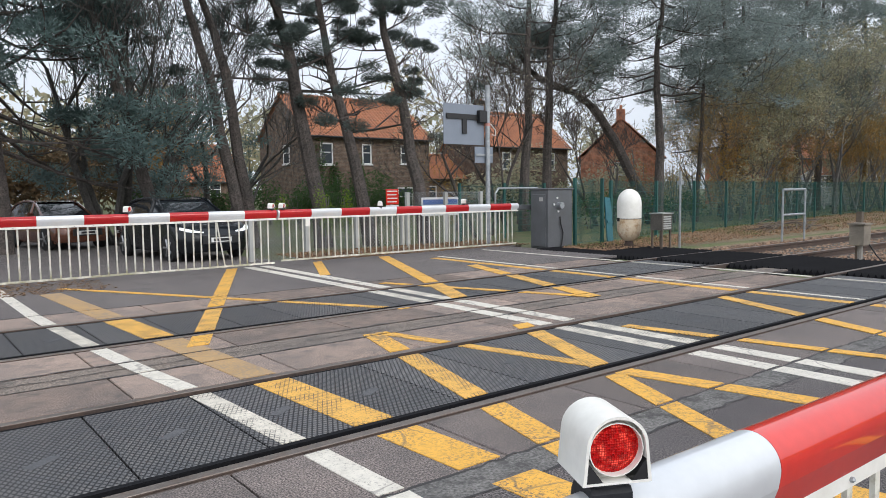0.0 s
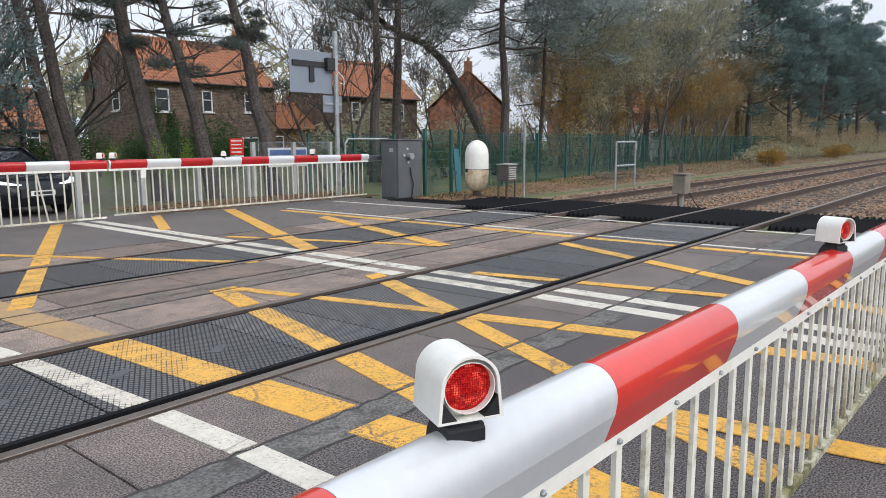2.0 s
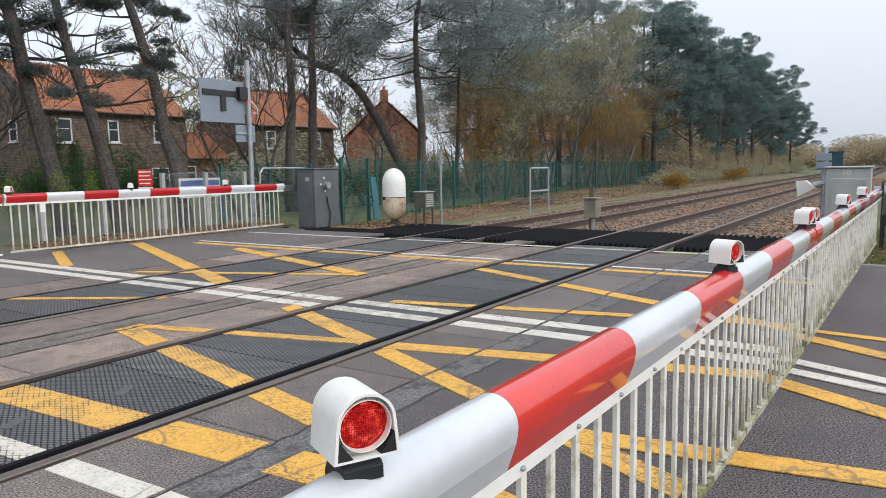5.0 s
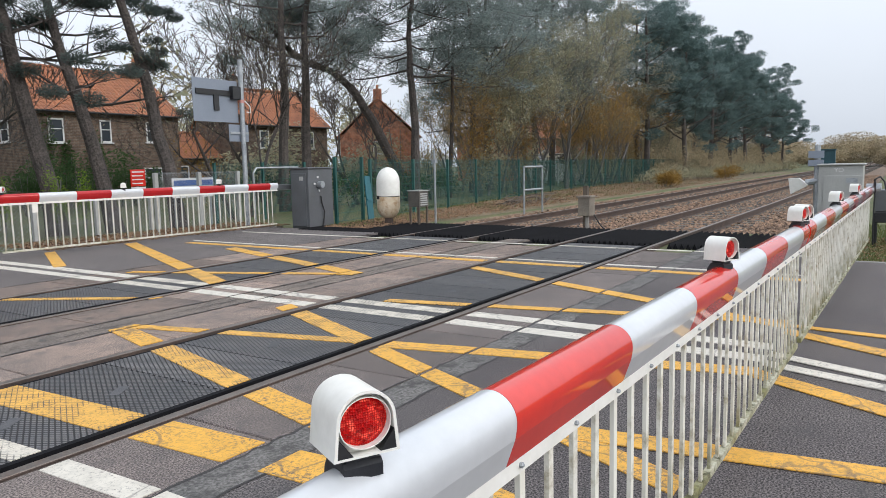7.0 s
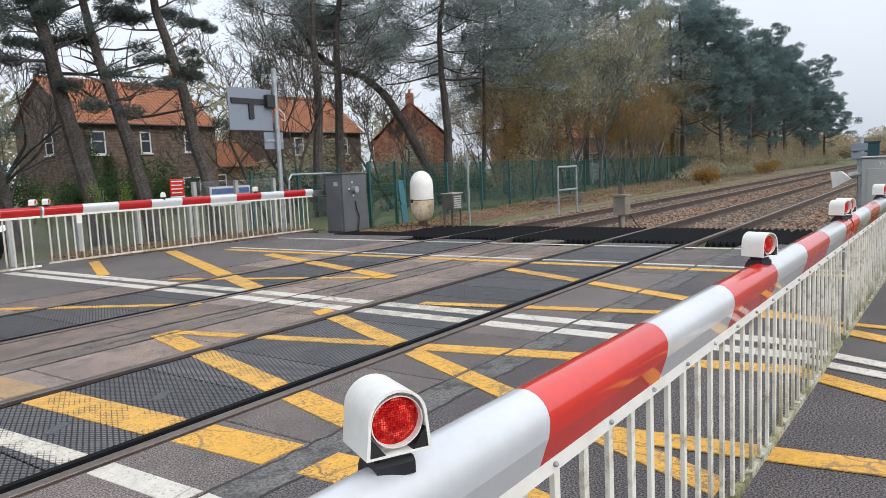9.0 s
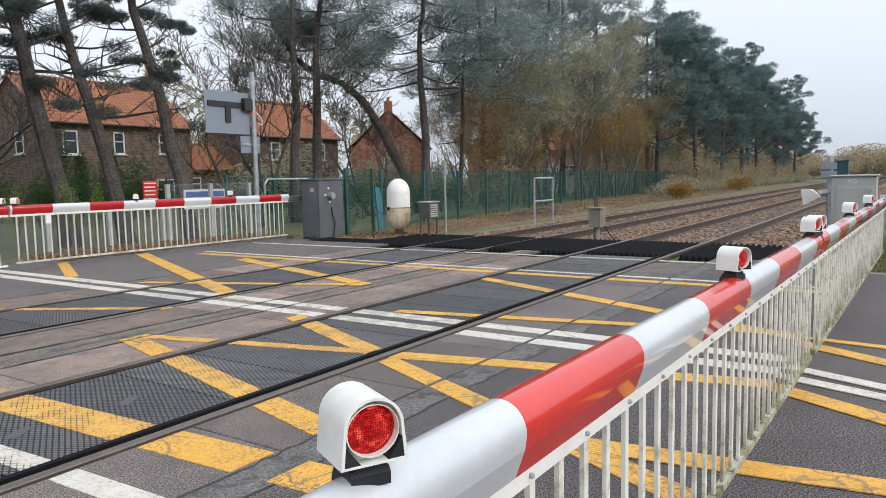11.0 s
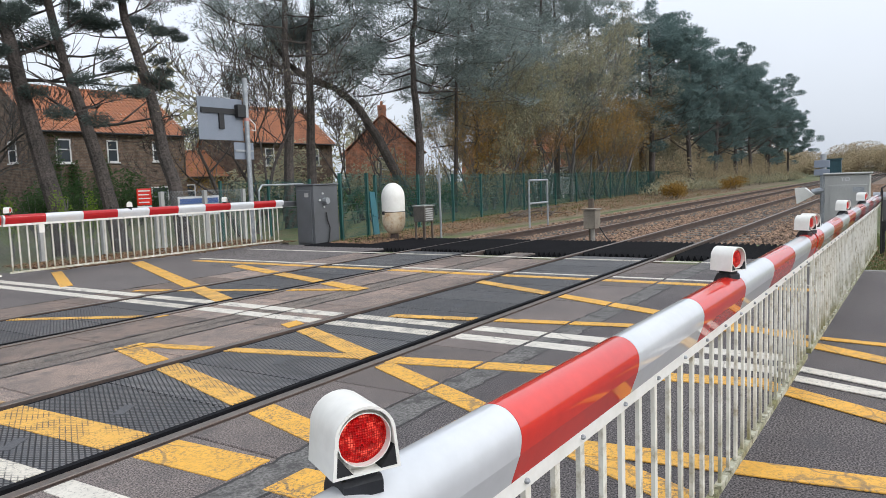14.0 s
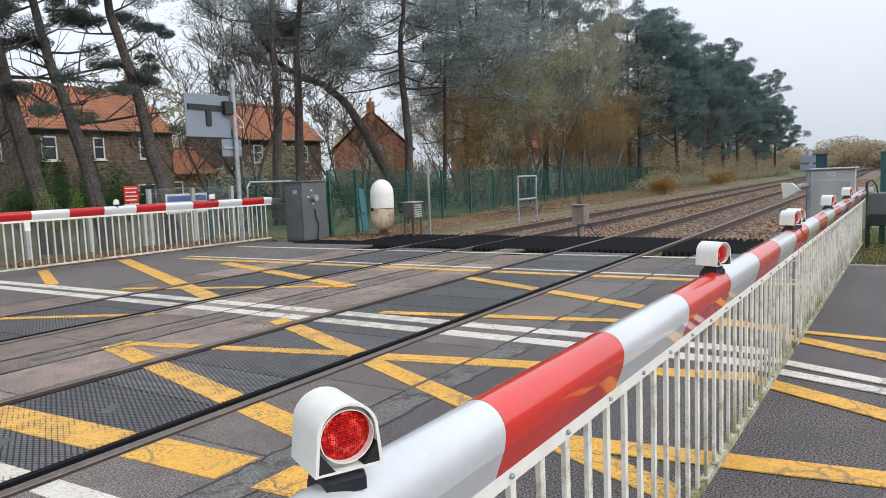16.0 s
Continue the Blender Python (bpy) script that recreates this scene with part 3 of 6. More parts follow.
for y in (-0.064, 1.54, 3.341, 4.945):
    sl.box(-3.0, y, -0.16, 14.3, y + 0.027, -0.008)
part("edge_strip", sl, RAIL_RUST, deck, "rust-brown filler strips outside the rails")
mark_data = Mesh().box(-0.09, -0.035, -0.004, 0.09, 0.035, 0.0015).data("lifting_mark", RUBBER_PLAIN)
for k in range(16):
    for yc in (0.75, 4.155):
        mk = new("lifting_mark", mark_data)
        mk.parent = deck
        mk.matrix_basis = pose(2.665 + 0.65 * k, yc - 0.06, 0, 0, 0, 35)

# wavy lines of tar along the joints
rt = random.Random(12)
for y, w in ((2.245, 0.026), (2.45, 0.013), (2.675, 0.026), (-0.76, 0.016), (-1.0, 0.016), (5.7, 0.02)):
    seam, row = Mesh(), []
    x = -2.9
    while x < 14.1:
        c, h = y + rt.uniform(-0.018, 0.018), w * rt.uniform(0.25, 0.75)
        row.append((x, c - h, c + h))
        x += rt.uniform(0.05, 0.16)
    seam.add([(x, a, 0.0026) for x, a, _ in row] + [(x, c, 0.0026) for x, _, c in row], [(k, k + 1, len(row) + k + 1, len(row) + k) for k in range(len(row) - 1)])
    solid("tar_seam", seam, TAR, "ragged black tar seam along a road joint", "road seam")

# ballast, sleepers
b = Mesh()
for y0, y1 in ((-1.9, 6.3),):
    prof = [(y0 - 0.5, -0.3), (y0, -0.175), (y1, -0.175), (y1 + 0.5, -0.3)]
    b.sweep(prof, [16.2, 40, 80, 160, 600, 1500])
solid("ballast_bed", b, BALLAST_BED, "bed of brown grey ballast under two tracks", "ballast")
sleeper_mesh = Mesh().box(-0.125, -0.53, -0.20, 0.125, 2.03, -0.14, bevel=0.02).data("sleeper", TIMBER_GREY)
for yoff in (0.0, 3.405):
    x = 17.0
    while x < 62:
        s = tagged(new("sleeper", sleeper_mesh), "weathered brown timber sleeper bedded in ballast", "sleeper", "sleepers under the tracks")
        s.location = (x, yoff, 0)
        x += 0.65
rest = Mesh()
for yoff in (0.0, 3.405):
    for i in range(220):
        x = 62.5 + i * 0.65
        rest.box(x - 0.125, yoff - 0.53, -0.20, x + 0.125, yoff + 2.03, -0.155)
solid("far_sleepers", rest, TIMBER_GREY, "far run of sleepers in ballast", "sleepers", kind="stuff")

rng = random.Random(4)
st = Mesh()
OCTA = [(1, 0, 0), (-1, 0, 0), (0, 1, 0), (0, -1, 0), (0, 0, 1), (0, 0, -1)]
OFACE = [(0, 2, 4), (2, 1, 4), (1, 3, 4), (3, 0, 4), (2, 0, 5), (1, 2, 5), (3, 1, 5), (0, 3, 5)]


def pebble(mesh, x, y, z, s):
    mesh.add([(x + a * s * rng.uniform(0.6, 1.3), y + c * s * rng.uniform(0.6, 1.3), z + d * s * rng.uniform(0.5, 0.9)) for a, c, d in OCTA], OFACE)


for i in range(36000):
    x = 16.6 + 55 * rng.random() ** 1.6
    y = rng.uniform(-1.9, 6.4)
    if any(abs(y - q) < 0.07 for q in RAILS):
        continue
    pebble(st, x, y, -0.165 + rng.uniform(-0.01, 0.025), rng.uniform(0.026, 0.056))
solid("ballast_stones", st, STONE, "loose brown and grey ballast stones", "ballast", kind="stuff")

lit = Mesh()
for i in range(17000):
    x = 15.0 + 45 * rng.random() ** 1.5
    lo = 6.5
    y = rng.uniform(lo, 8.0 + 0.165 * (x - 15.6) - 0.1)
    s = rng.uniform(0.018, 0.042)
    a = rng.uniform(0, 6.28)
    z = -0.03 + rng.uniform(0, 0.05)
    c, d = math.cos(a) * s, math.sin(a) * s
    lit.quad((x - c, y - d, z), (x + d * 0.6, y - c * 0.6, z + 0.02), (x + c, y + d, z), (x - d * 0.6, y + c * 0.6, z + 0.03))
for i in range(3500):
    x, y = rng.uniform(9.5, 15.5), rng.uniform(9.2, 11.2)
    s, a, z = rng.uniform(0.02, 0.05), rng.uniform(0, 6.28), -0.01 + rng.uniform(0, 0.02)
    c, d = math.cos(a) * s, math.sin(a) * s
    lit.quad((x - c, y - d, z), (x + d * 0.6, y - c * 0.6, z + 0.02), (x + c, y + d, z), (x - d * 0.6, y + c * 0.6, z + 0.02))
for i in range(700):
    x, y = rng.uniform(13.36, 16.5), rng.uniform(-4.0, -2.8)
    s, a, z = rng.uniform(0.015, 0.035), rng.uniform(0, 6.28), 0.0 + rng.uniform(0, 0.02)
    c, d = math.cos(a) * s, math.sin(a) * s
    lit.quad((x - c, y - d, z), (x + d * 0.6, y - c * 0.6, z + 0.01), (x + c, y + d, z), (x - d * 0.6, y + c * 0.6, z + 0.01))
for i in range(1500):
    x, y = 3.0 + 2.4 * rng.random() ** 1.5, rng.uniform(7.6, 9.2)
    s, a, z = rng.uniform(0.01, 0.03), rng.uniform(0, 6.28), 0.004 + rng.uniform(0, 0.012)
    c, d = math.cos(a) * s, math.sin(a) * s
    lit.quad((x - c, y - d, z), (x + d * 0.6, y - c * 0.6, z + 0.01), (x + c, y + d, z), (x - d * 0.6, y + c * 0.6, z + 0.01))
gr = Mesh()
for i in range(16000):
    x = 15.2 + 40 * rng.random() ** 1.5
    y = rng.uniform(6.9, 8.0 + 0.165 * (x - 15.6) + 1.2)
    if noise.noise((x * 0.45, y * 0.6, 3.0)) < 0.02:
        continue
    h, a = rng.uniform(0.04, 0.13), rng.uniform(0, 6.28)
    dx, dy = math.cos(a) * 0.012, math.sin(a) * 0.012
    gr.add([(x - dx, y - dy, -0.06), (x + dx, y + dy, -0.06), (x + dy * 3, y - dx * 3, h - 0.04)], [(0, 1, 2)])
for i in range(5000):
    x, y = rng.uniform(13.4, 19.5), rng.uniform(-4.2, -2.78)
    h, a = rng.uniform(0.02, 0.09), rng.uniform(0, 6.28)
    dx, dy = math.cos(a) * 0.008, math.sin(a) * 0.008
    gr.add([(x - dx, y - dy, -0.06), (x + dx, y + dy, -0.06), (x + dy * 4, y - dx * 4, h - 0.03)], [(0, 1, 2)])
solid("grass_tufts", gr, GRASS_BLADE, "yellowing grass tufts on the verge", "grass", kind="stuff")
solid("leaf_litter", lit, LITTER, "brown fallen leaves over the verge", "leaf litter", kind="stuff")

# black trespass guard: rows of saw-toothed ribs laid across the track
zig = [(0.0, -0.1)]
for k in range(9):
    zig += [(k * 0.1 + 0.001, 0.0), (k * 0.1 + 0.05, 0.115)]
zig += [(0.9, 0.0), (0.9, -0.1)]
guard_data = Mesh().sweep(zig[::-1], [0.0, 2.3]).data("trespass_guard", RUBBER_DARK)
for y in (-2.0, -1.05, 0.04, 0.52, 1.56, 2.46, 3.46, 3.93, 4.97, 5.88, 6.79, 7.1):
    gd = tagged(new("trespass_guard", guard_data), "black saw-toothed rubber trespass guard laid beside the deck", "trespass guard", "guards across the track")
    gd.location = (14.35, y, -0.09)

vg = Mesh()
vg.add([(15.2, 6.2, -0.19), (90, 6.2, -0.19), (90, 6.75, -0.035), (15.2, 6.75, -0.035)], [(0, 1, 2, 3)])
vg.add([(15.2, 6.75, -0.035), (90, 6.75, -0.035), (90, 13.6, -0.035), (35.2, 11.3, -0.035), (17.0, 8.4, -0.035), (15.2, 8.9, -0.035)], [(0, 1, 2, 3, 4, 5)])
solid("verge", vg, EARTH, "leaf-strewn earth verge inside the fence", "verge")

# ---- painted markings ----
paint_layers = [0]


def paint(name, label, material, quads):
    m = Mesh()
    paint_layers[0] += 1
    z = 0.0035 + 0.00015 * paint_layers[0]
    for q in quads:
        a, b2, c, d = [Vector((*p, z)) for p in q]
        m.add([tuple(v) for v in (a, b2, c, d, *(Vector((p.x, p.y, z - 0.006)) for p in (a, b2, c, d)))], [(0, 1, 2, 3), (0, 4, 5, 1), (1, 5, 6, 2), (2, 6, 7, 3), (3, 7, 4, 0)])
    return solid(name, m, material, label, "road marking")


def strip(x0, y0, x1, y1, w):
    """A stripe of width w, cut square to the rails at its ends."""
    return ((x0 - w / 2, y0), (x0 + w / 2, y0), (x1 + w / 2, y1), (x1 - w / 2, y1))


BEND_Y = (-0.7, 0.1, 1.5, 2.45, 3.2, 4.6, 5.5, 9.0)
BEND_X = (4.46, 4.43, 4.35, 4.245, 4.185, 4.095, 4.04, 4.0)


def edge_x(y):
    """The edge line bends gently along the road."""
    return float(np.interp(y, BEND_Y, BEND_X))


EDGE = [(-2.6, -0.775), (-0.735, -0.08), (0.142, 1.372), (1.57, 2.23), (2.27, 2.65), (2.69, 3.34), (3.547, 4.777), (4.975, 5.69), (5.73, 9.0)]


def split(x_at, w, spans, skip=()):
    tread, plain = [], []
    for y0, y1 in spans:
        (tread if (0 < y0 < 1.4 or 3.4 < y0 < 4.8) else plain).append(strip(x_at(y0), y0, x_at(y1), y1, w))
    return tread, plain


def line(name, colour, x_at, w, lo, hi, faded=()):
    pieces = [(-2.6, -0.96)] + EDGE[1:] if faded else EDGE
    spans = [(max(a, lo), min(c, hi)) for a, c in pieces if min(c, hi) - max(a, lo) > 0.02]
    tread, plain = split(x_at, w, spans)
    word = "white" if colour == "white" else "yellow"
    if tread:
        paint(name, f"worn {word} stripe painted over rubber tread panels", WHITE_TREAD if colour == "white" else YELLOW_TREAD, tread)
    if faded:
        old = [q for q in plain if 1.5 < q[0][1] < 3.4 or q[0][1] > 4.9]
        plain = [q for q in plain if q not in old]
        paint(name, "faded brownish yellow stripe on worn deck panels", YELLOW_FADED, old)
    if plain:
        paint(name, f"worn {word} stripe painted on the road", WHITE_LINE if colour == "white" else YELLOW, plain)


def between(x0, y0, x1, y1):
    return lambda y: x0 + (x1 - x0) * (y - y0) / (y1 - y0)


line("white_edge_line", "white", edge_x, 0.14, -2.6, 9.0)
line("white_centre_line", "white", between(7.97, 9.2, 7.86, -2.6), 0.18, -2.6, 9.0)
line("white_centre_line", "white", between(8.28, 9.2, 8.22, -2.6), 0.18, -2.6, 9.0)
line("yellow_border", "yellow", between(4.945, 0, 4.53, 7.6), 0.27, -2.6, 7.6, True)
line("yellow_border", "yellow", between(11.45, 0, 11.45, 7.6), 0.17, -2.6, 8.0)
line("white_edge_line", "white", between(11.78, -1.4, 11.76, 5), 0.09, -2.6, 8.2)
line("white_edge_line", "white", between(13.5, 8.3, 13.6, 0), 0.09, -2.6, 8.8)
# zigzag diagonals of the box
line("yellow_diagonal", "yellow", between(5.73, 0.14, 6.33, 2.33), 0.2, -2.6, 2.33)
line("yellow_diagonal", "yellow", between(6.42, 2.33, 6.97, 0.1), 0.13, 0.1, 2.33)
line("yellow_diagonal", "yellow", between(6.95, 0.1, 7.70, 1.72), 0.21, 0.09, 1.75)
line("yellow_diagonal", "yellow", between(6.97, -0.1, 7.22, -1.25), 0.19, -2.6, -0.06)
line("yellow_diagonal", "yellow", between(6.8, -0.15, 6.25, -1.3), 0.18, -2.6, -0.1)
line("yellow_diagonal", "yellow", between(5.1, 3.37, 7.62, 8.9), 0.20, 2.9, 8.95)
line("yellow_diagonal", "yellow", between(4.75, 8.1, 7.36, 3.4), 0.13, 3.3, 8.1)
line("yellow_diagonal", "yellow", between(9.42, 9.1, 8.38, 6.9), 0.19, 6.9, 9.0)
line("yellow_diagonal", "yellow", between(11.0, 9.2, 8.4, 3.5), 0.26, 3.5, 9.0)
line("yellow_diagonal", "yellow", between(11.05, 6.3, 9.68, 2.43), 0.24, 2.43, 6.4)
line("yellow_diagonal", "yellow", between(9.68, 2.43, 8.5, 5.4), 0.14, 2.43, 5.4)
line("yellow_diagonal", "yellow", between(10.8, 1.4, 10.18, 0.06), 0.2, -2.6, 1.4)
line("yellow_diagonal", "yellow", between(8.4, 1.0, 8.86, -1.32), 0.14, -2.6, 1.0)
# this side of the near barrier
paint("yellow_diagonal", "worn yellow stripe painted on the road", YELLOW, [strip(5.96, -1.87, 6.06, -2.6, 0.17), strip(6.06, -2.6, 6.2, -3.6, 0.17), strip(7.46, -2.6, 6.83, -3.7, 0.19), strip(8.98, -2.6, 8.88, -3.4, 0.10), strip(8.77, -2.6, 8.23, -3.5, 0.19)])
paint("white_centre_line", "worn white line painted on the road", WHITE_LINE, [strip(7.74, -2.6, 7.36, -3.7, 0.13), strip(8.0, -2.6, 7.55, -3.7, 0.13)])


# ---- barriers ----
def boom_profile(top):
    """Rounded beam with a flat skirt flange under it: (y, z) round the section."""
    c, rr = top - 0.056, 0.056
    pts = [(-0.031, top - 0.148), (-0.052, top - 0.088), (-0.0555, top - 0.066)]
    pts += [(-rr * math.cos(radians(a)), c + rr * math.sin(radians(a))) for a in range(0, 181, 5)]
    pts += [(0.0555, top - 0.066), (0.052, top - 0.088), (0.031, top - 0.148)]
    return pts


def lamp_things(group, at, label, base_label):
    """A hooded barrier lamp: its lens looks along local -y."""
    t = thing("barrier_lamp", label, "barrier lamp", group, at)
    t.scale = (0.88, 0.88, 0.83)
    n = 16
    def arch(r, drop, flare):
        return [(-r - flare, -drop)] + [(-r * math.cos(math.pi * k / n), r * math.sin(math.pi * k / n)) for k in range(n + 1)] + [(r + flare, -drop)]
    hood = Mesh()
    outer, inner = arch(0.051, 0.062, 0.006), arch(0.046, 0.058, 0.005)
    front, back = -0.055, 0.055
    m = len(outer)
    hood.add([(x, front, z) for x, z in outer] + [(x, back, z) for x, z in outer] + [(x, front, z) for x, z in inner] + [(x, -0.03, z) for x, z in inner],
             [(k, k + 1, m + k + 1, m + k) for k in range(m - 1)] + [(m - 1, 0, m, 2 * m - 1)] + [tuple(range(m, 2 * m))]
             + [(2 * m + k, 2 * m + (k + 1) % m, (k + 1) % m, k) for k in range(m)] + [(3 * m + k, 3 * m + (k + 1) % m, 2 * m + (k + 1) % m, 2 * m + k) for k in range(m)]
             + [tuple(range(3 * m, 4 * m))[::-1]])
    part("hood", hood, LAMP_WHITE, t, "white plastic hood", True)
    ring, lens = Mesh(), Mesh()
    k2 = 28
    ca = [(math.cos(2 * math.pi * k / k2), math.sin(2 * math.pi * k / k2)) for k in range(k2)]
    ring.add([(a * 0.0450, -0.05, c * 0.0450 - 0.006) for a, c in ca] + [(a * 0.0432, -0.05, c * 0.0432 - 0.006) for a, c in ca] + [(a * 0.0428, -0.036, c * 0.0428 - 0.006) for a, c in ca] + [(a * 0.0435, -0.028, c * 0.0435 - 0.006) for a, c in ca],
             [(j * k2 + k, j * k2 + (k + 1) % k2, (j + 1) * k2 + (k + 1) % k2, (j + 1) * k2 + k) for j in (0, 1) for k in range(k2)] + [(3 * k2 + k, 3 * k2 + (k + 1) % k2, (k + 1) % k2, k) for k in range(k2)])
    part("bezel", ring, LAMP_WHITE, t, "white ring round the lens", True)
    steps = [(0.0434, -0.036), (0.031, -0.041), (0.018, -0.0445), (0.006, -0.046)]
    lens.add([(a * rad, yy, c * rad - 0.006) for rad, yy in steps for a, c in ca], [(j * k2 + k, j * k2 + (k + 1) % k2, (j + 1) * k2 + (k + 1) % k2, (j + 1) * k2 + k) for j in range(3) for k in range(k2)] + [tuple(3 * k2 + k for k in range(k2))])
    part("lens", lens, RED_LENS, t, "round red prismatic lens", True)
    # solid black wedges stand for the shade in the openings beside the lens
    for sx in (-1, 1):
        wedge = Mesh()
        wedge.add([(sx * 0.052, -0.0535, -0.06), (sx * 0.022, -0.0535, -0.06), (sx * 0.05, -0.0535, -0.02), (sx * 0.052, -0.02, -0.06), (sx * 0.022, -0.02, -0.06), (sx * 0.05, -0.02, -0.02)],
                [(0, 1, 2), (3, 5, 4), (0, 3, 4, 1), (1, 4, 5, 2), (2, 5, 3, 0)])
        part("opening_shade", wedge, BLACK, t, "black wedge for the shaded opening beside the lens")
    br = Mesh()
    br.box(-0.026, -0.03, -0.088, 0.026, 0.03, -0.062, bevel=0.004)
    br.sweep([(-0.030, -0.078), (-0.037, -0.086), (-0.037, -0.108), (0.020, -0.112), (0.046, -0.134), (0.056, -0.134), (0.050, -0.108), (0.032, -0.078)], [-0.034, 0.034])
    part("bracket", br, LAMP_BLACK, t, base_label)
    return t


def barrier(name, x0, x1, y0, skew, top, bottom, phase, lamps, group, label, spacing, crooked=()):
    """A lowered boom with red and white bands and a skirt of hanging bars, along local x."""
    t = thing(name, label, "barrier", group, pose(0, y0, 0, 0, 0, math.degrees(math.atan(skew))))
    prof = boom_profile(0.0)
    band = 0.64
    start = phase - band * math.ceil((phase - x0) / band)
    k = round((start - phase) / band)
    x = start
    while x < x1:
        a, c = max(x, x0), min(x + band, x1)
        if c - a > 0.01:
            red = k % 2 == 0
            m = Matrix.Translation((0, 0, top))
            part("boom_band", Mesh().sweep(prof, [a, c - 0.0015], m), (BOOM_RED if "near" in name else BOOM_RED_SHADED) if red else BOOM_WHITE, t, "glossy red band" if red else "glossy white band", 7)
        x += band
        k += 1
    ym = 0.0
    fl = Mesh()
    fl.sweep([(-0.029, top - 0.182), (0.029, top - 0.182), (0.029, top - 0.142), (-0.029, top - 0.142)], [x0, x1])
    part("hanger_rail", fl, LAMP_WHITE, t, "white rail along the foot of the boom")
    bt = Mesh()
    bt.sweep([(ym - 0.014, bottom), (ym + 0.014, bottom), (ym + 0.014, bottom + 0.03), (ym - 0.014, bottom + 0.03)], [x0 + 0.05, x1 - 0.05])
    part("bottom_rail", bt, MOSSY if "near" in name else SKIRT_WHITE, t, "grimy white bottom rail")
    skirt = SKIRT_WHITE if "near" in name else SKIRT_FAR
    h = top - 0.16 - bottom
    bar_data = Mesh().box(-0.012, -0.006, 0, 0.012, 0.006, h, bevel=0.002).data("bar", skirt)
    x = x0 + 0.1
    i = 0
    while x < x1 - 0.05:
        ob = new("bar", bar_data)
        ob.parent = t
        ob.matrix_basis = pose(x, ym, bottom + 0.005, 0, crooked.get(i, random.Random(i).uniform(-0.35, 0.35)) if crooked else random.Random(i).uniform(-0.35, 0.35), 0)
        x += spacing
        i += 1
    bolt_data = Mesh().lathe([(0.006, 0), (0.006, 0.006), (0.003, 0.009)], 6).data("bolt", GALV)
    x = x0 + 0.18
    while x < x1 - 0.05:
        ob = new("bolt", bolt_data)
        ob.parent = t
        ob.matrix_basis = pose(x, ym - 0.029, top - 0.165, 90, 0, 0)
        x += spacing * 2
    for lx, turn in lamps:
        lamp_things(f"lamps on the {group}", pose(lx, y0 + skew * lx, top + 0.078, 0, 0, turn), "white hooded barrier lamp with a red lens on the boom", "black saddle bracket")
    return t


barrier("near_barrier", -1.33, 8.04, -2.59, -0.0215, 0.908, 0.07, 3.92, ((3.525, -27), (5.78, -23), (7.9, -21)), "near barriers", "lowered red and white crossing barrier with a white barred skirt", 0.135)
barrier("near_barrier", 8.09, 15.5, -2.59, -0.0215, 0.908, 0.07, 3.92, ((8.11, -21), (10.3, -21), (12.5, -21)), "near barriers", "lowered red and white crossing barrier beyond the joint, mossy skirt", 0.135)
barrier("far_barrier", -0.2, 8.37, 8.65, 0.0, 1.04, 0.07, 3.93, ((5.85, 36), (8.29, 36)), "far barriers", "lowered red and white barrier beyond the rails, barred skirt", 0.134, {56: -9, 57: -4})
fb = barrier("far_barrier", 8.40, 14.43, 8.65, 0.0, 1.04, 0.10, 8.43, ((8.50, 36), (10.62, 150), (12.8, 36)), "far barriers", "lowered red and white barrier hinged beside a grey cabinet", 0.134)
part("hinge_arm", Mesh().box(14.40, -0.04, 0.88, 15.05, 0.04, 1.0, bevel=0.01), GREY_BOX, fb, "grey steel hinge arm")

# pedestals at the ends of the booms
for x, y, w in ((-1.35, -2.58, 0.2), (-0.22, 8.65, 0.2)):
    p = thing("barrier_pedestal", "dark grey barrier machine holding the end of a boom", "barrier machine", "barrier machines")
    part("body", Mesh().box(x - 0.12, y - 0.5, -0.06, x + 0.2, y - 0.03, 0.72, bevel=0.02), GREY_BOX, p)
    part("pivot", Mesh().tube([(x - 0.02, y - 0.15, 0.83), (x - 0.02, y + 0.12, 0.83)], 0.1, 16), GALV, p, "round steel pivot hub")
    part("yoke", Mesh().box(x - 0.1, y - 0.1, 0.70, x + 0.08, y - 0.02, 0.95, bevel=0.01), BLACK, p, "black yoke")
    part("cable", Mesh().tube([(x - 0.1, y - 0.05, 0.9), (x - 0.16, y - 0.02, 1.02), (x - 0.06, y - 0.1, 1.05), (x + 0.02, y - 0.25, 0.9), (x + 0.0, y - 0.3, 0.7)], 0.013, 6), BLACK, p, "looped black cable")

bm_ = thing("barrier_machine", "grey barrier machine on dark legs at the boom's end", "barrier machine", "barrier machines")
part("body", Mesh().box(15.5, -3.3, 0.5, 15.95, -2.99, 0.84, bevel=0.015), GREY_BOX, bm_, "grey steel housing")
part("base", Mesh().box(15.49, -3.31, 0.34, 15.96, -2.98, 0.498, bevel=0.01), BLACK, bm_, "black lower casing")
for lx, ly in ((15.53, -3.0), (15.92, -3.0), (15.53, -3.28), (15.92, -3.28)):
    part("leg", Mesh().box(lx - 0.02, ly - 0.02, -0.06, lx + 0.02, ly + 0.02, 0.34), BLACK, bm_)
part("pivot", Mesh().tube([(15.56, -3.06, 0.86), (15.56, -2.86, 0.86)], 0.075, 16), GALV, bm_, "round steel pivot hub")
part("yoke", Mesh().box(15.48, -2.99, 0.78, 15.64, -2.955, 0.96, bevel=0.01), BLACK, bm_, "black yoke")
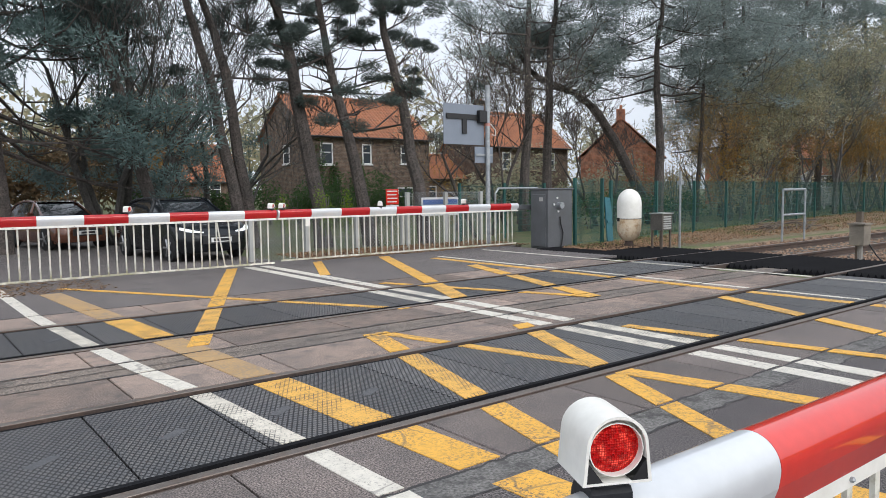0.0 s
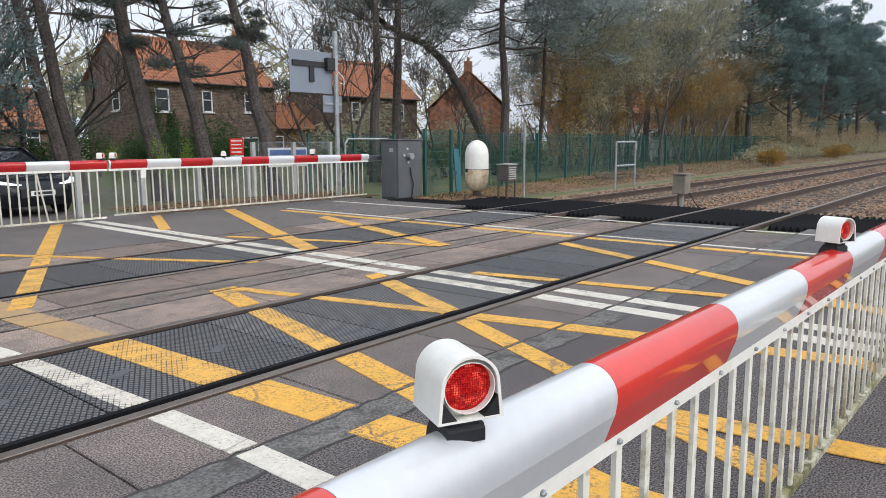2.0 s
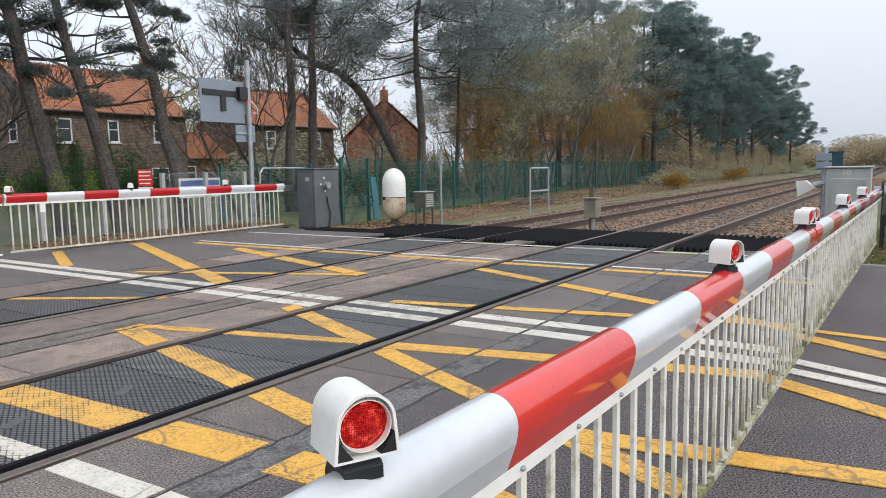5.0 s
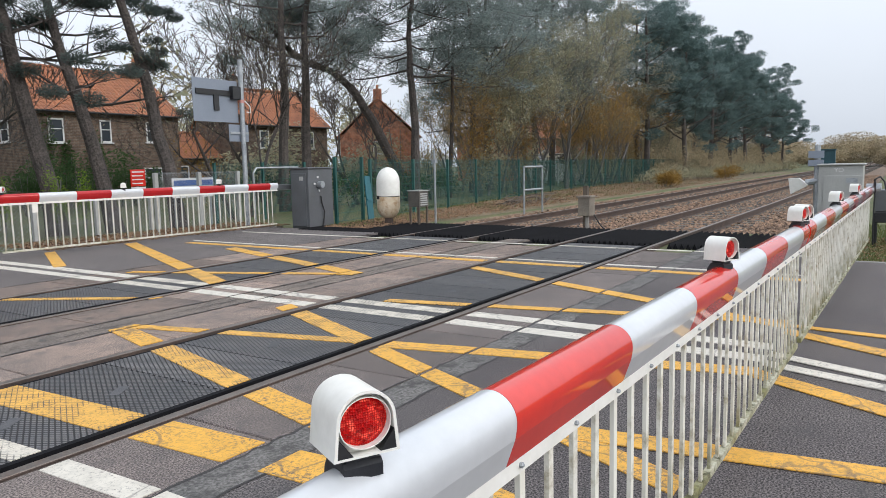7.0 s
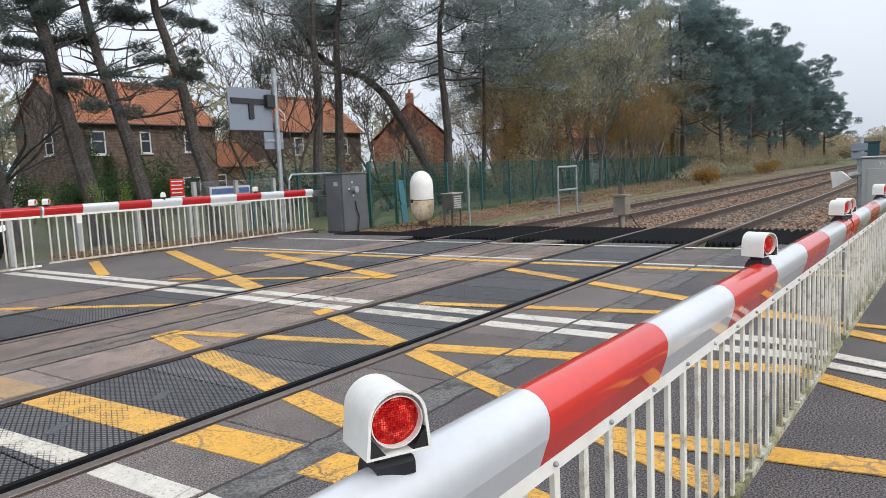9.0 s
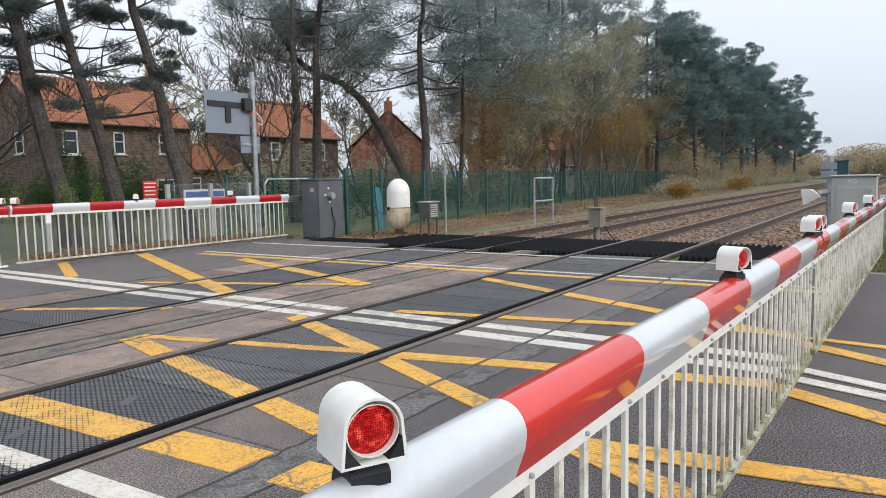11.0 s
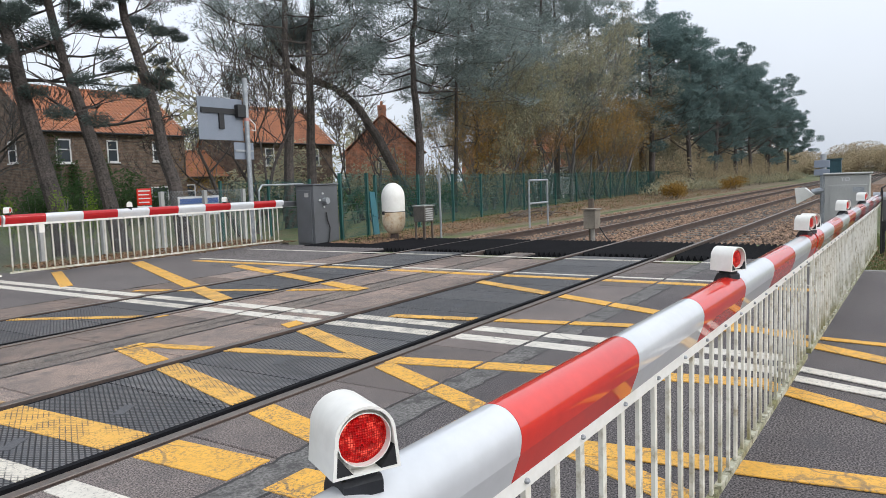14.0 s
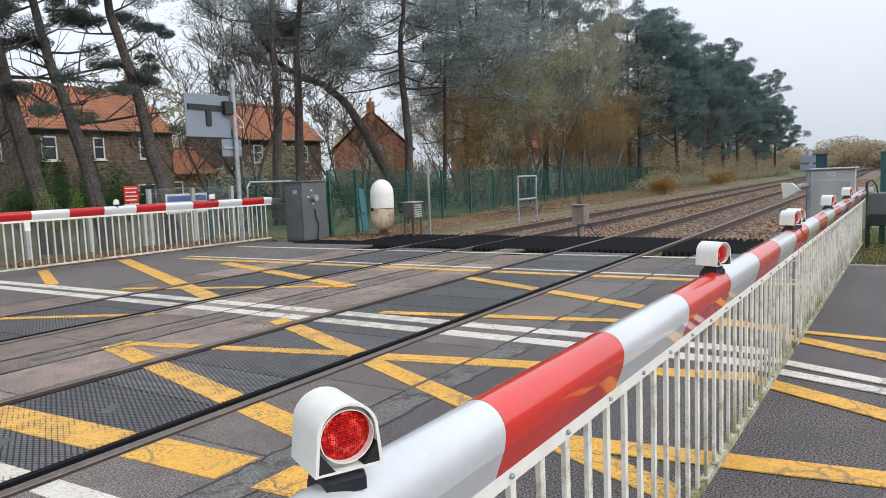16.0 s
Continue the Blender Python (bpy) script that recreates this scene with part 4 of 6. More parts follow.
part("cable", Mesh().tube([(15.5, -2.98, 0.9), (15.47, -2.97, 1.0), (15.5, -3.04, 1.04), (15.53, -3.1, 0.96), (15.52, -3.12, 0.84)], 0.013, 6), BLACK, bm_, "looped black cable")
part("drop_cable", Mesh().tube([(15.48, -2.98, 0.78), (15.46, -2.975, 0.5), (15.47, -2.975, 0.2), (15.5, -2.98, -0.04)], 0.012, 6), BLACK, bm_, "hanging black cable")

# ---- equipment ----
cab = thing("equipment_cabinet", "grey steel barrier cabinet with a door on the footway", "cabinet")
part("body", Mesh().box(14.75, 7.98, -0.06, 15.56, 8.52, 1.34, bevel=0.012), GREY_BOX, cab)
part("lid", Mesh().box(14.72, 7.95, 1.34, 15.59, 8.55, 1.375, bevel=0.01), GREY_BOX, cab, "flat overhanging lid")
d = part("door", Mesh().box(14.715, 8.04, 0.03, 14.75, 8.47, 1.24, bevel=0.008), GREY_BOX, cab, "flush side door")
part("notice", Mesh().box(14.709, 8.1, 1.08, 14.715, 8.22, 1.17), GREY_PALE, d, "small pale plate")
part("socket", Mesh().tube([(15.1, 7.98, 0.98), (15.1, 7.86, 0.98)], 0.075, 16), GALV, cab, "round cable socket")
for dx, dz in ((-0.05, 0.17), (-0.16, 0.02), (-0.02, -0.14)):
    part("bolt", Mesh().tube([(15.1 + dx, 7.98, 0.98 + dz), (15.1 + dx, 7.955, 0.98 + dz)], 0.025, 8), WINDOW_WHITE, cab, "white bolt cover")
part("cable", Mesh().tube([(15.12, 7.95, 0.72), (15.14, 7.945, 0.55), (15.22, 7.945, 0.35), (15.18, 7.945, 0.12), (15.14, 7.95, 0.0)], 0.016, 6), BLACK, cab, "hanging black cable")

nc = thing("equipment_cabinet", "pale grey steel cabinet beside the boom's end", "cabinet")
part("body", Mesh().box(16.5, -2.77, -0.06, 17.1, -2.12, 1.21, bevel=0.01), GREY_PALE, nc)
part("lid", Mesh().box(16.46, -2.8, 1.21, 17.14, -2.09, 1.24, bevel=0.01), GREY_PALE, nc, "flat lid")
d = part("door", Mesh().box(16.475, -2.73, 0.1, 16.5, -2.2, 1.04, bevel=0.006), GREY_PALE, nc, "recessed door panel")
part("plate", Mesh().box(16.468, -2.7, 0.92, 16.475, -2.53, 1.0), GALV, d, "small label plate")
code = bpy.data.curves.new("code_letters", "FONT")
code.body, code.size, code.align_x, code.extrude = "YO", 0.1, "CENTER", 0.0015
letters = new("code_letters", code)
code.materials.append(WINDOW_WHITE)
letters.parent = nc
letters.matrix_basis = pose(16.495, -2.42, 1.1, 90, 0, -90)

cap = thing("white_capsule", "white rounded plastic canister stained rusty at its foot", "canister")
px, py = 16.3, 6.9
prof = [(0.06, 0.02), (0.1, 0.025), (0.162, 0.06), (0.228, 0.14), (0.268, 0.26), (0.276, 0.42), (0.276, 0.53)]
part("base", Mesh().lathe([(r_, z_ + 0.12) for r_, z_ in prof], 28, (px, py, 0)), mat("stained_white", (0.74, 0.66, 0.53), (0.64, 0.48, 0.30), 0.4, 30, 3, 0.03, grit=0.05, stain=(0.42, 0.23, 0.10), stain_at=(0.48, 0.7)), cap, "cream lower half with rust stains", True)
prof = [(0.276, 0.655), (0.276, 1.0)] + [(0.276 * math.cos(radians(a)), 1.0 + 0.34 * math.sin(radians(a))) for a in range(10, 86, 12)] + [(0.02, 1.34)]
part("dome", Mesh().lathe(prof, 28, (px, py, 0)), LAMP_WHITE, cap, "domed white upper half", True)
part("seam", Mesh().lathe([(0.270, 0.648), (0.282, 0.651), (0.282, 0.664), (0.270, 0.667)], 28, (px, py, 0)), BLACK, cap, "dark joint line")
part("latch", Mesh().box(px - 0.287, py + 0.06, 0.6, px - 0.262, py + 0.12, 0.68), BLACK, cap, "black latch")
part("foot", Mesh().tube([(px, py, -0.06), (px, py, 0.16)], [0.12, 0.09], 14), RAIL_RUST, cap, "rusty pedestal")

# sign seen from behind, on its post
sg = thing("crossing_sign", "back of a grey road sign on a galvanised post", "sign")
X, Y = 14.72, 9.98
part("post", Mesh().tube([(X, Y, -0.06), (X, Y, 3.93)], 0.058, 12), GALV, sg, "galvanised post", True)
part("panel", Mesh().box(13.38, Y + 0.07, 2.46, 14.66, Y + 0.085, 3.43, bevel=0.005), SIGN_BACK, sg, "plain grey panel seen from behind")
part("crossbar", Mesh().box(13.45, Y + 0.03, 3.07, 14.62, Y + 0.07, 3.19), BLACK, sg, "black channel across the panel")
part("stem", Mesh().box(13.94, Y + 0.03, 2.72, 14.08, Y + 0.07, 3.07), BLACK, sg, "short black channel")
part("clamp_box", Mesh().box(14.42, Y - 0.06, 3.0, 14.66, Y + 0.06, 3.3, bevel=0.01), BLACK, sg, "black junction box")
part("small_panel", Mesh().box(14.35, Y + 0.06, 2.02, 14.94, Y + 0.075, 2.42, bevel=0.004), SIGN_BACK, sg, "small lower plate seen from behind")
part("small_channel", Mesh().box(14.37, Y + 0.03, 2.2, 14.92, Y + 0.06, 2.25), GALV, sg, "thin fixing channel")
part("strap", Mesh().tube([(X, Y, 2.93), (X, Y, 3.0)], 0.066, 12), mat("faded_pink_tape", (0.6, 0.28, 0.24), rough=0.6, bump=0.02), sg, "faded pink strap")
part("cable", Mesh().tube([(X + 0.05, Y, 3.45), (X + 0.3, Y, 3.4), (X + 0.38, Y, 3.15), (X + 0.3, Y, 2.95), (X + 0.08, Y, 2.97)], 0.014, 6), BLACK, sg, "looped black cable")
part("white_cable", Mesh().tube([(X + 0.05, Y - 0.05, 2.98), (X + 0.2, Y - 0.06, 2.85), (X + 0.22, Y - 0.05, 2.7), (X + 0.1, Y - 0.05, 2.72)], 0.014, 6), WINDOW_WHITE, sg, "short white cable")

# small lineside things
bx = thing("lineside_box", "weathered grey box on legs with a slatted door", "equipment box")
part("body", Mesh().box(16.2, 5.95, 0.42, 16.58, 6.25, 0.78, bevel=0.008), TIMBER_GREY, bx)
part("lid", Mesh().box(16.18, 5.93, 0.78, 16.6, 6.27, 0.8), GREY_PALE, bx, "thin metal lid")
for q in range(6):
    part("slat", Mesh().box(16.25, 5.942, 0.45 + q * 0.05, 16.53, 5.95, 0.48 + q * 0.05), GREY_PALE, bx)
for lx, ly in ((16.23, 5.98), (16.55, 5.98), (16.23, 6.22), (16.55, 6.22)):
    part("leg", Mesh().box(lx - 0.02, ly - 0.02, -0.08, lx + 0.02, ly + 0.02, 0.42), TIMBER, bx)

mp = thing("slim_post", "slim grey post with a small clamp", "post")
part("shaft", Mesh().tube([(16.95, 6.0, -0.08), (16.95, 6.0, 1.72)], 0.026, 8), GALV, mp)
part("clamp", Mesh().box(16.9, 5.95, 1.42, 17.0, 6.05, 1.5), GALV, mp)

fr = thing("sign_frame", "empty white painted tubular frame on two posts", "frame")
for lx in (21.5, 22.75):
    part("upright", Mesh().tube([(lx, 5.9, -0.1), (lx, 5.9, 1.28)], 0.03, 8), GALV, fr)
for z in (1.27, 0.6):
    part("crossbar", Mesh().tube([(21.5, 5.9, z), (22.75, 5.9, z)], 0.03, 8), GALV, fr)

lb = thing("trackside_box", "weathered grey box on a stub post between the tracks", "equipment box")
part("body", Mesh().box(17.38, 2.32, 0.2, 17.7, 2.58, 0.6, bevel=0.01), TIMBER_PALE, lb)
part("lid", Mesh().box(17.35, 2.29, 0.6, 17.73, 2.61, 0.63), TIMBER_PALE, lb, "thin lid")
part("rear_post", Mesh().box(17.72, 2.5, -0.2, 17.82, 2.6, 0.84), TIMBER, lb, "brown stub post")
part("leg", Mesh().tube([(17.55, 2.44, -0.2), (17.55, 2.44, 0.2)], 0.05, 8), CONCRETE, lb)
part("cable", Mesh().tube([(17.6, 2.3, 0.22), (17.7, 2.2, 0.0), (17.85, 2.1, -0.17)], 0.015, 5), BLACK, lb)

sp = thing("road_signal", "white hooded road signal seen side-on on a steel post", "road signal")
part("post", Mesh().tube([(17.3, -2.02, -0.1), (17.3, -2.02, 1.58)], 0.05, 10), GALV, sp)
part("arm", Mesh().tube([(17.3, -2.02, 0.93), (17.25, -1.85, 0.9)], 0.06, 8), GALV, sp)
part("hood", Mesh().sweep([(-1.9, 0.86), (-1.62, 0.70), (-1.58, 0.98), (-1.74, 0.99)][::-1], [17.1, 17.35]), LAMP_WHITE, sp, "white hood")
for z0, z1 in ((1.2, 1.31), (1.34, 1.47)):
    part("plate", Mesh().box(17.2, -2.13, z0, 17.24, -1.88, z1, bevel=0.004), SIGN_BACK, sp, "blue grey plate")
gb = thing("kiosk", "dark teal kiosk beside the far line", "kiosk")
part("body", Mesh().box(43.0, -0.5, -0.2, 43.45, 0.12, 1.72, bevel=0.02), KIOSK_BLUE, gb)
part("roof", Mesh().box(42.95, -0.55, 1.72, 43.5, 0.17, 1.79), KIOSK_BLUE, gb)
gp = thing("green_post", "dark green square post beside the near footway", "post")
part("shaft", Mesh().box(16.0, -3.22, -0.06, 16.08, -3.14, 1.45), GREEN_FENCE, gp)
part("cap", Mesh().box(15.99, -3.23, 1.45, 16.09, -3.13, 1.47), GREEN_FENCE, gp)


# ---- fences ----
def mesh_fence(name, pts, height, bay, label):
    """Green posts with a welded wire mesh between."""
    t = thing(name, label, "fence")
    for (x0, y0), (x1, y1) in zip(pts, pts[1:]):
        length = math.hypot(x1 - x0, y1 - y0)
        n = max(1, round(length / bay))
        ux, uy = (x1 - x0) / length, (y1 - y0) / length
        ang = math.degrees(math.atan2(uy, ux))
        post = Mesh().box(-0.035, -0.035, -0.1, 0.035, 0.035, height + 0.03, bevel=0.005).data("post", GREEN_FENCE)
        for i in range(n + 1):
            o = new("post", post)
            o.parent = t
            o.matrix_basis = pose(x0 + ux * length * i / n, y0 + uy * length * i / n, -0.02, 0, 0, ang)
        w = length / n
        net = Mesh()
        z = 0.06
        while z < height:
            net.box(0, -0.004, z, w, 0.004, z + 0.008)
            z += 0.2
        s = 0.0
        while s < w:
            net.box(s, -0.003, 0.05, s + 0.006, 0.003, height)
            s += 0.05
        nd = net.data("mesh_panel", GREEN_FENCE)
        for i in range(n):
            o = new("mesh_panel", nd)
            o.parent = t
            o.matrix_basis = pose(x0 + ux * length * i / n, y0 + uy * length * i / n, 0, 0, 0, ang)
    return t


mesh_fence("green_fence", [(15.75, 8.05), (17.0, 8.25)], 1.6, 1.25, "dark green mesh fence beside the cabinet")
mesh_fence("green_fence", [(17.4, 8.3), (35.2, 11.2)], 1.55, 2.5, "dark green mesh fence along the railway")
mesh_fence("green_fence", [(35.2, 11.2), (80, 13.5)], 1.55, 3.0, "dark green mesh fence running far along the railway")
mesh_fence("green_fence", [(15.9, 12.5), (19.5, 12.6)], 1.55, 1.8, "dark green mesh gate fence behind the footway")

def chain_link(name, x0, x1, y, z0, height, bays, label):
    """Galvanised posts with diamond wire netting between, its top edge barbed by the cut ends."""
    t = thing(name, label, "fence", "chain-link fence panels")
    w = (x1 - x0) / bays
    post = Mesh().box(-0.045, -0.045, -0.35, 0.045, 0.045, height + 0.02, bevel=0.008).data("post", GREY_PALE)
    net = Mesh()
    step = 0.085
    k = -int(height / step)
    while k * step < w:
        for way in (1, -1):
            a = max(0.0, -k * step) if way == 1 else max(0.0, k * step + height - w)
            c = min(height, w - k * step) if way == 1 else min(height, k * step + height)
            if c - a > 0.02:
                q = [(k * step + h, h) if way == 1 else (k * step + height - h, h) for h in (a, c)]
                net.tube([(q[0][0], 0.004 * way, q[0][1] + 0.03), (q[1][0], 0.004 * way, q[1][1] + 0.03)], 0.0035, 3, cap=False)
        k += 1
    for h in (0.05, height * 0.5, height):
        net.tube([(0, 0.01, h), (w, 0.01, h)], 0.004, 4)
    data = net.data("wire_netting", GALV)
    for i in range(bays + 1):
        o = new("post", post)
        o.parent = t
        o.location = (x0 + w * i, y, z0)
        if i < bays:
            o = new("wire_netting", data)
            o.parent = t
            o.location = (x0 + w * i, y, z0)
    return t


chain_link("chain_link_fence", 9.2, 13.3, 11.7, -0.2, 0.95, 3, "low grey chain-link fence on posts before the grass bank")
chain_link("chain_link_fence", 13.4, 15.9, 11.6, -0.2, 1.5, 2, "tall grey chain-link fence panel beside the footway")

# notices by the footway beyond
for x, y, z0, z1, w, m_, lab in ((14.3, 13.6, 0.98, 1.42, 0.42, BOOM_RED, "red notice board with lines of white print on a post"),):
    nb = thing("notice_board", lab, "notice")
    part("board", Mesh().box(x - w / 2, y - 0.02, z0, x + w / 2, y + 0.01, z1), m_, nb, "red board")
    for q in range(4):
        part("print_line", Mesh().box(x - w * 0.42, y - 0.025, z1 - 0.08 - q * 0.1, x + w * (0.4 - 0.08 * (q % 2)), y - 0.02, z1 - 0.05 - q * 0.1), WINDOW_WHITE, nb)
    part("lower_board", Mesh().box(x - w / 2, y - 0.02, z0 - 0.22, x + w / 2, y + 0.01, z0 - 0.02), WINDOW_WHITE, nb, "white board")
    part("post", Mesh().tube([(x, y + 0.03, -0.4), (x, y + 0.03, z1)], 0.03, 8), GALV, nb)
nb = thing("notice_board", "white and blue notice board on short posts", "notice")
part("board", Mesh().box(15.2, 13.4, 0.62, 16.6, 13.43, 1.16), WINDOW_WHITE, nb, "white board")
part("header", Mesh().box(15.25, 13.39, 0.95, 16.55, 13.4, 1.1), mat("blue_print", (0.05, 0.12, 0.35), rough=0.5, bump=0.0), nb, "blue heading band")
part("print_line", Mesh().box(15.35, 13.39, 0.75, 16.4, 13.4, 0.80), mat("print_purple", (0.25, 0.08, 0.3), rough=0.5, bump=0.0), nb)
for x in (15.3, 16.5):
    part("post", Mesh().tube([(x, 13.46, -0.4), (x, 13.46, 1.16)], 0.03, 8), GALV, nb)

# ---- houses ----
def window(parent, m, w, h):
    """A white casement set in the wall's face, which is local y = 0 looking along -y."""
    fr_ = Mesh()
    for a in ((0, -0.03, 0, 0.07, 0.05, h), (w - 0.07, -0.03, 0, w, 0.05, h), (0.07, -0.03, 0, w - 0.07, 0.05, 0.07), (0.07, -0.03, h - 0.07, w - 0.07, 0.05, h), (0.07, -0.02, h * 0.55, w - 0.07, 0.04, h * 0.55 + 0.05)):
        fr_.box(*a, m=m)
    win = part("window", fr_, WINDOW_WHITE, parent, "white casement window")
    part("pane", Mesh().box(0.07, 0.0, 0.07, w - 0.07, 0.012, h - 0.07, m=m), GLASS, win, "dark reflecting glass")
    part("sill", Mesh().box(-0.08, -0.09, -0.06, w + 0.08, 0.03, 0.0, m=m), WINDOW_WHITE, win)
    return win


def tile_roof(parent, m, length, run, rise, eave, name="roof", step=0.32):
    """One slope of pantiles: local x along the eave, rising along +y."""
    slope = math.hypot(run, rise)
    cols = int(length / 0.24)
    rows = int(slope / step)
    t = Mesh()
    prof = [(0.0, 0.0), (0.05, 0.035), (0.11, 0.045), (0.17, 0.02), (0.24, 0.0)]
    for j in range(rows):
        for (a, za), (b_, zb) in ((prof[i], prof[i + 1]) for i in range(4)):
            vs, fs = [], []
            for c in range(cols):
                x = c * length / cols
                k = (length / cols) / 0.24
                lo, hi = j * step - 0.03, (j + 1) * step
                for (xx, zz) in ((a, za), (b_, zb)):
                    for s_, lift in ((lo, 0.03), (hi, 0.0)):
                        vs.append((x + xx * k, s_ * run / slope - (zz + lift) * rise / slope, eave + s_ * rise / slope + (zz + lift) * run / slope))
                n = c * 4
                fs.append((n, n + 2, n + 3, n + 1))
            t.add([m @ Vector(p) for p in vs], fs)
    ro = part(name, t, ROOF, parent, "orange clay pantiles, weathered")
    ro["kind"] = "stuff"
    return ro


def house(label, at, length, depth, eave, ridge, brick, windows=(), gable_windows=(), chimney=None, front_overhang=0.25):
    """Local x along the front, whose face is y = 0 looking along -y; the gables stand at x = 0 and x = length."""
    t = thing("house", label, "house", at=at)
    w = Mesh()
    w.box(0, 0, -0.5, length, 0.25, eave)
    part("wall", w, brick, t, "brick wall")
    part("wall", Mesh().box(0, depth - 0.25, -0.5, length, depth, eave), brick, t, "brick wall")
    for x in (0.0, length - 0.25):
        gw = Mesh().sweep([(0.25, -0.5), (depth - 0.25, -0.5), (depth - 0.25, eave), (depth / 2, ridge - 0.05), (0.25, eave)], [x, x + 0.25])
        part("gable_wall", gw, brick, t, "brick gable")
    o = front_overhang
    k = (ridge - eave) / (depth / 2)
    tile_roof(t, pose(-0.2, -o, 0), length + 0.4, depth / 2 + o, ridge - eave + o * k, eave - o * k)
    tile_roof(t, pose(length + 0.2, depth + o, 0, 0, 0, 180), length + 0.4, depth / 2 + o, ridge - eave + o * k, eave - o * k)
    part("ridge_tiles", Mesh().tube([(-0.2, depth / 2, ridge + 0.02), (length + 0.2, depth / 2, ridge + 0.02)], 0.11, 8), ROOF, t, "rounded ridge tiles")
    part("gutter", Mesh().tube([(-0.1, -o - 0.05, eave - o * k - 0.04), (length + 0.1, -o - 0.05, eave - o * k - 0.04)], 0.05, 6), BLACK, t, "dark gutter")
    for x, z, ww, hh in windows:
        window(t, pose(x, -0.012, z), ww, hh)
    for side, y, z, ww, hh in gable_windows:
        window(t, pose(-0.012, y + ww, z, 0, 0, -90) if side == 0 else pose(length + 0.012, y, z, 0, 0, 90), ww, hh)
    if chimney:
        c = part("chimney", Mesh().box(chimney[0] - 0.35, depth / 2 - 0.3, ridge - 0.7, chimney[0] + 0.35, depth / 2 + 0.3, chimney[1], bevel=0.02), brick, t, "brick chimney stack")
        part("chimney_pot", Mesh().lathe([(0.11, 0), (0.09, 0.3)], 10, (chimney[0], depth / 2, chimney[1])), ROOF, c)
    return t


house("brown brick house with an orange pantile roof behind the pines", pose(21.4, 32, 0), 8.3, 6.2, 4.65, 7.0, BRICK,
      [(3.45, 2.95, 0.62, 1.15), (6.15, 3.0, 0.62, 1.1), (0.74, 2.9, 0.78, 1.2), (5.9, 0.3, 1.1, 1.3)], [(0, 2.2, 3.0, 0.8, 1.1)], (7.8, 7.7))
house("low brick outbuilding with an orange tile roof", pose(29.9, 33.5, 0), 5.0, 4.5, 2.3, 3.8, BRICK, [(0.6, 0.8, 0.9, 0.9)])
house("red brick gabled house among the trees", pose(44.9, 25.8, 0, 0, 0, 38), 9.0, 5.4, 3.7, 6.2, BRICK_RED, [(2.0, 2.6, 0.9, 1.1), (5.5, 2.6, 0.9, 1.1)], [(0, 2.4, 2.3, 0.7, 0.9), (0, 2.2, 0.3, 0.9, 1.1)], (0.9, 6.9))
house("brick house half hidden by bare branches", pose(33.6, 30.5, 0, 0, 0, -6), 6.4, 6.0, 4.3, 6.6, BRICK, [(0.8, 2.7, 0.7, 1.1), (4.5, 2.7, 0.7, 1.1), (0.8, 0.3, 0.9, 1.4)], [], (1.2, 7.4))
house("red brick house with tile roof beyond the fence", pose(60.0, 26.0, 0, 0, 0, -10), 12, 6.5, 3.9, 6.0, BRICK_RED, [(1.0, 2.6, 0.9, 1.1), (6, 2.6, 0.9, 1.1)])
house("low brick cottage with an orange tile roof", pose(18.6, 47.0, 0, 0, 0, 8), 6.0, 6.0, 2.4, 5.0, BRICK, [(3.0, 1.1, 0.9, 1.0)], [(0, 2.4, 2.6, 0.7, 0.8)])


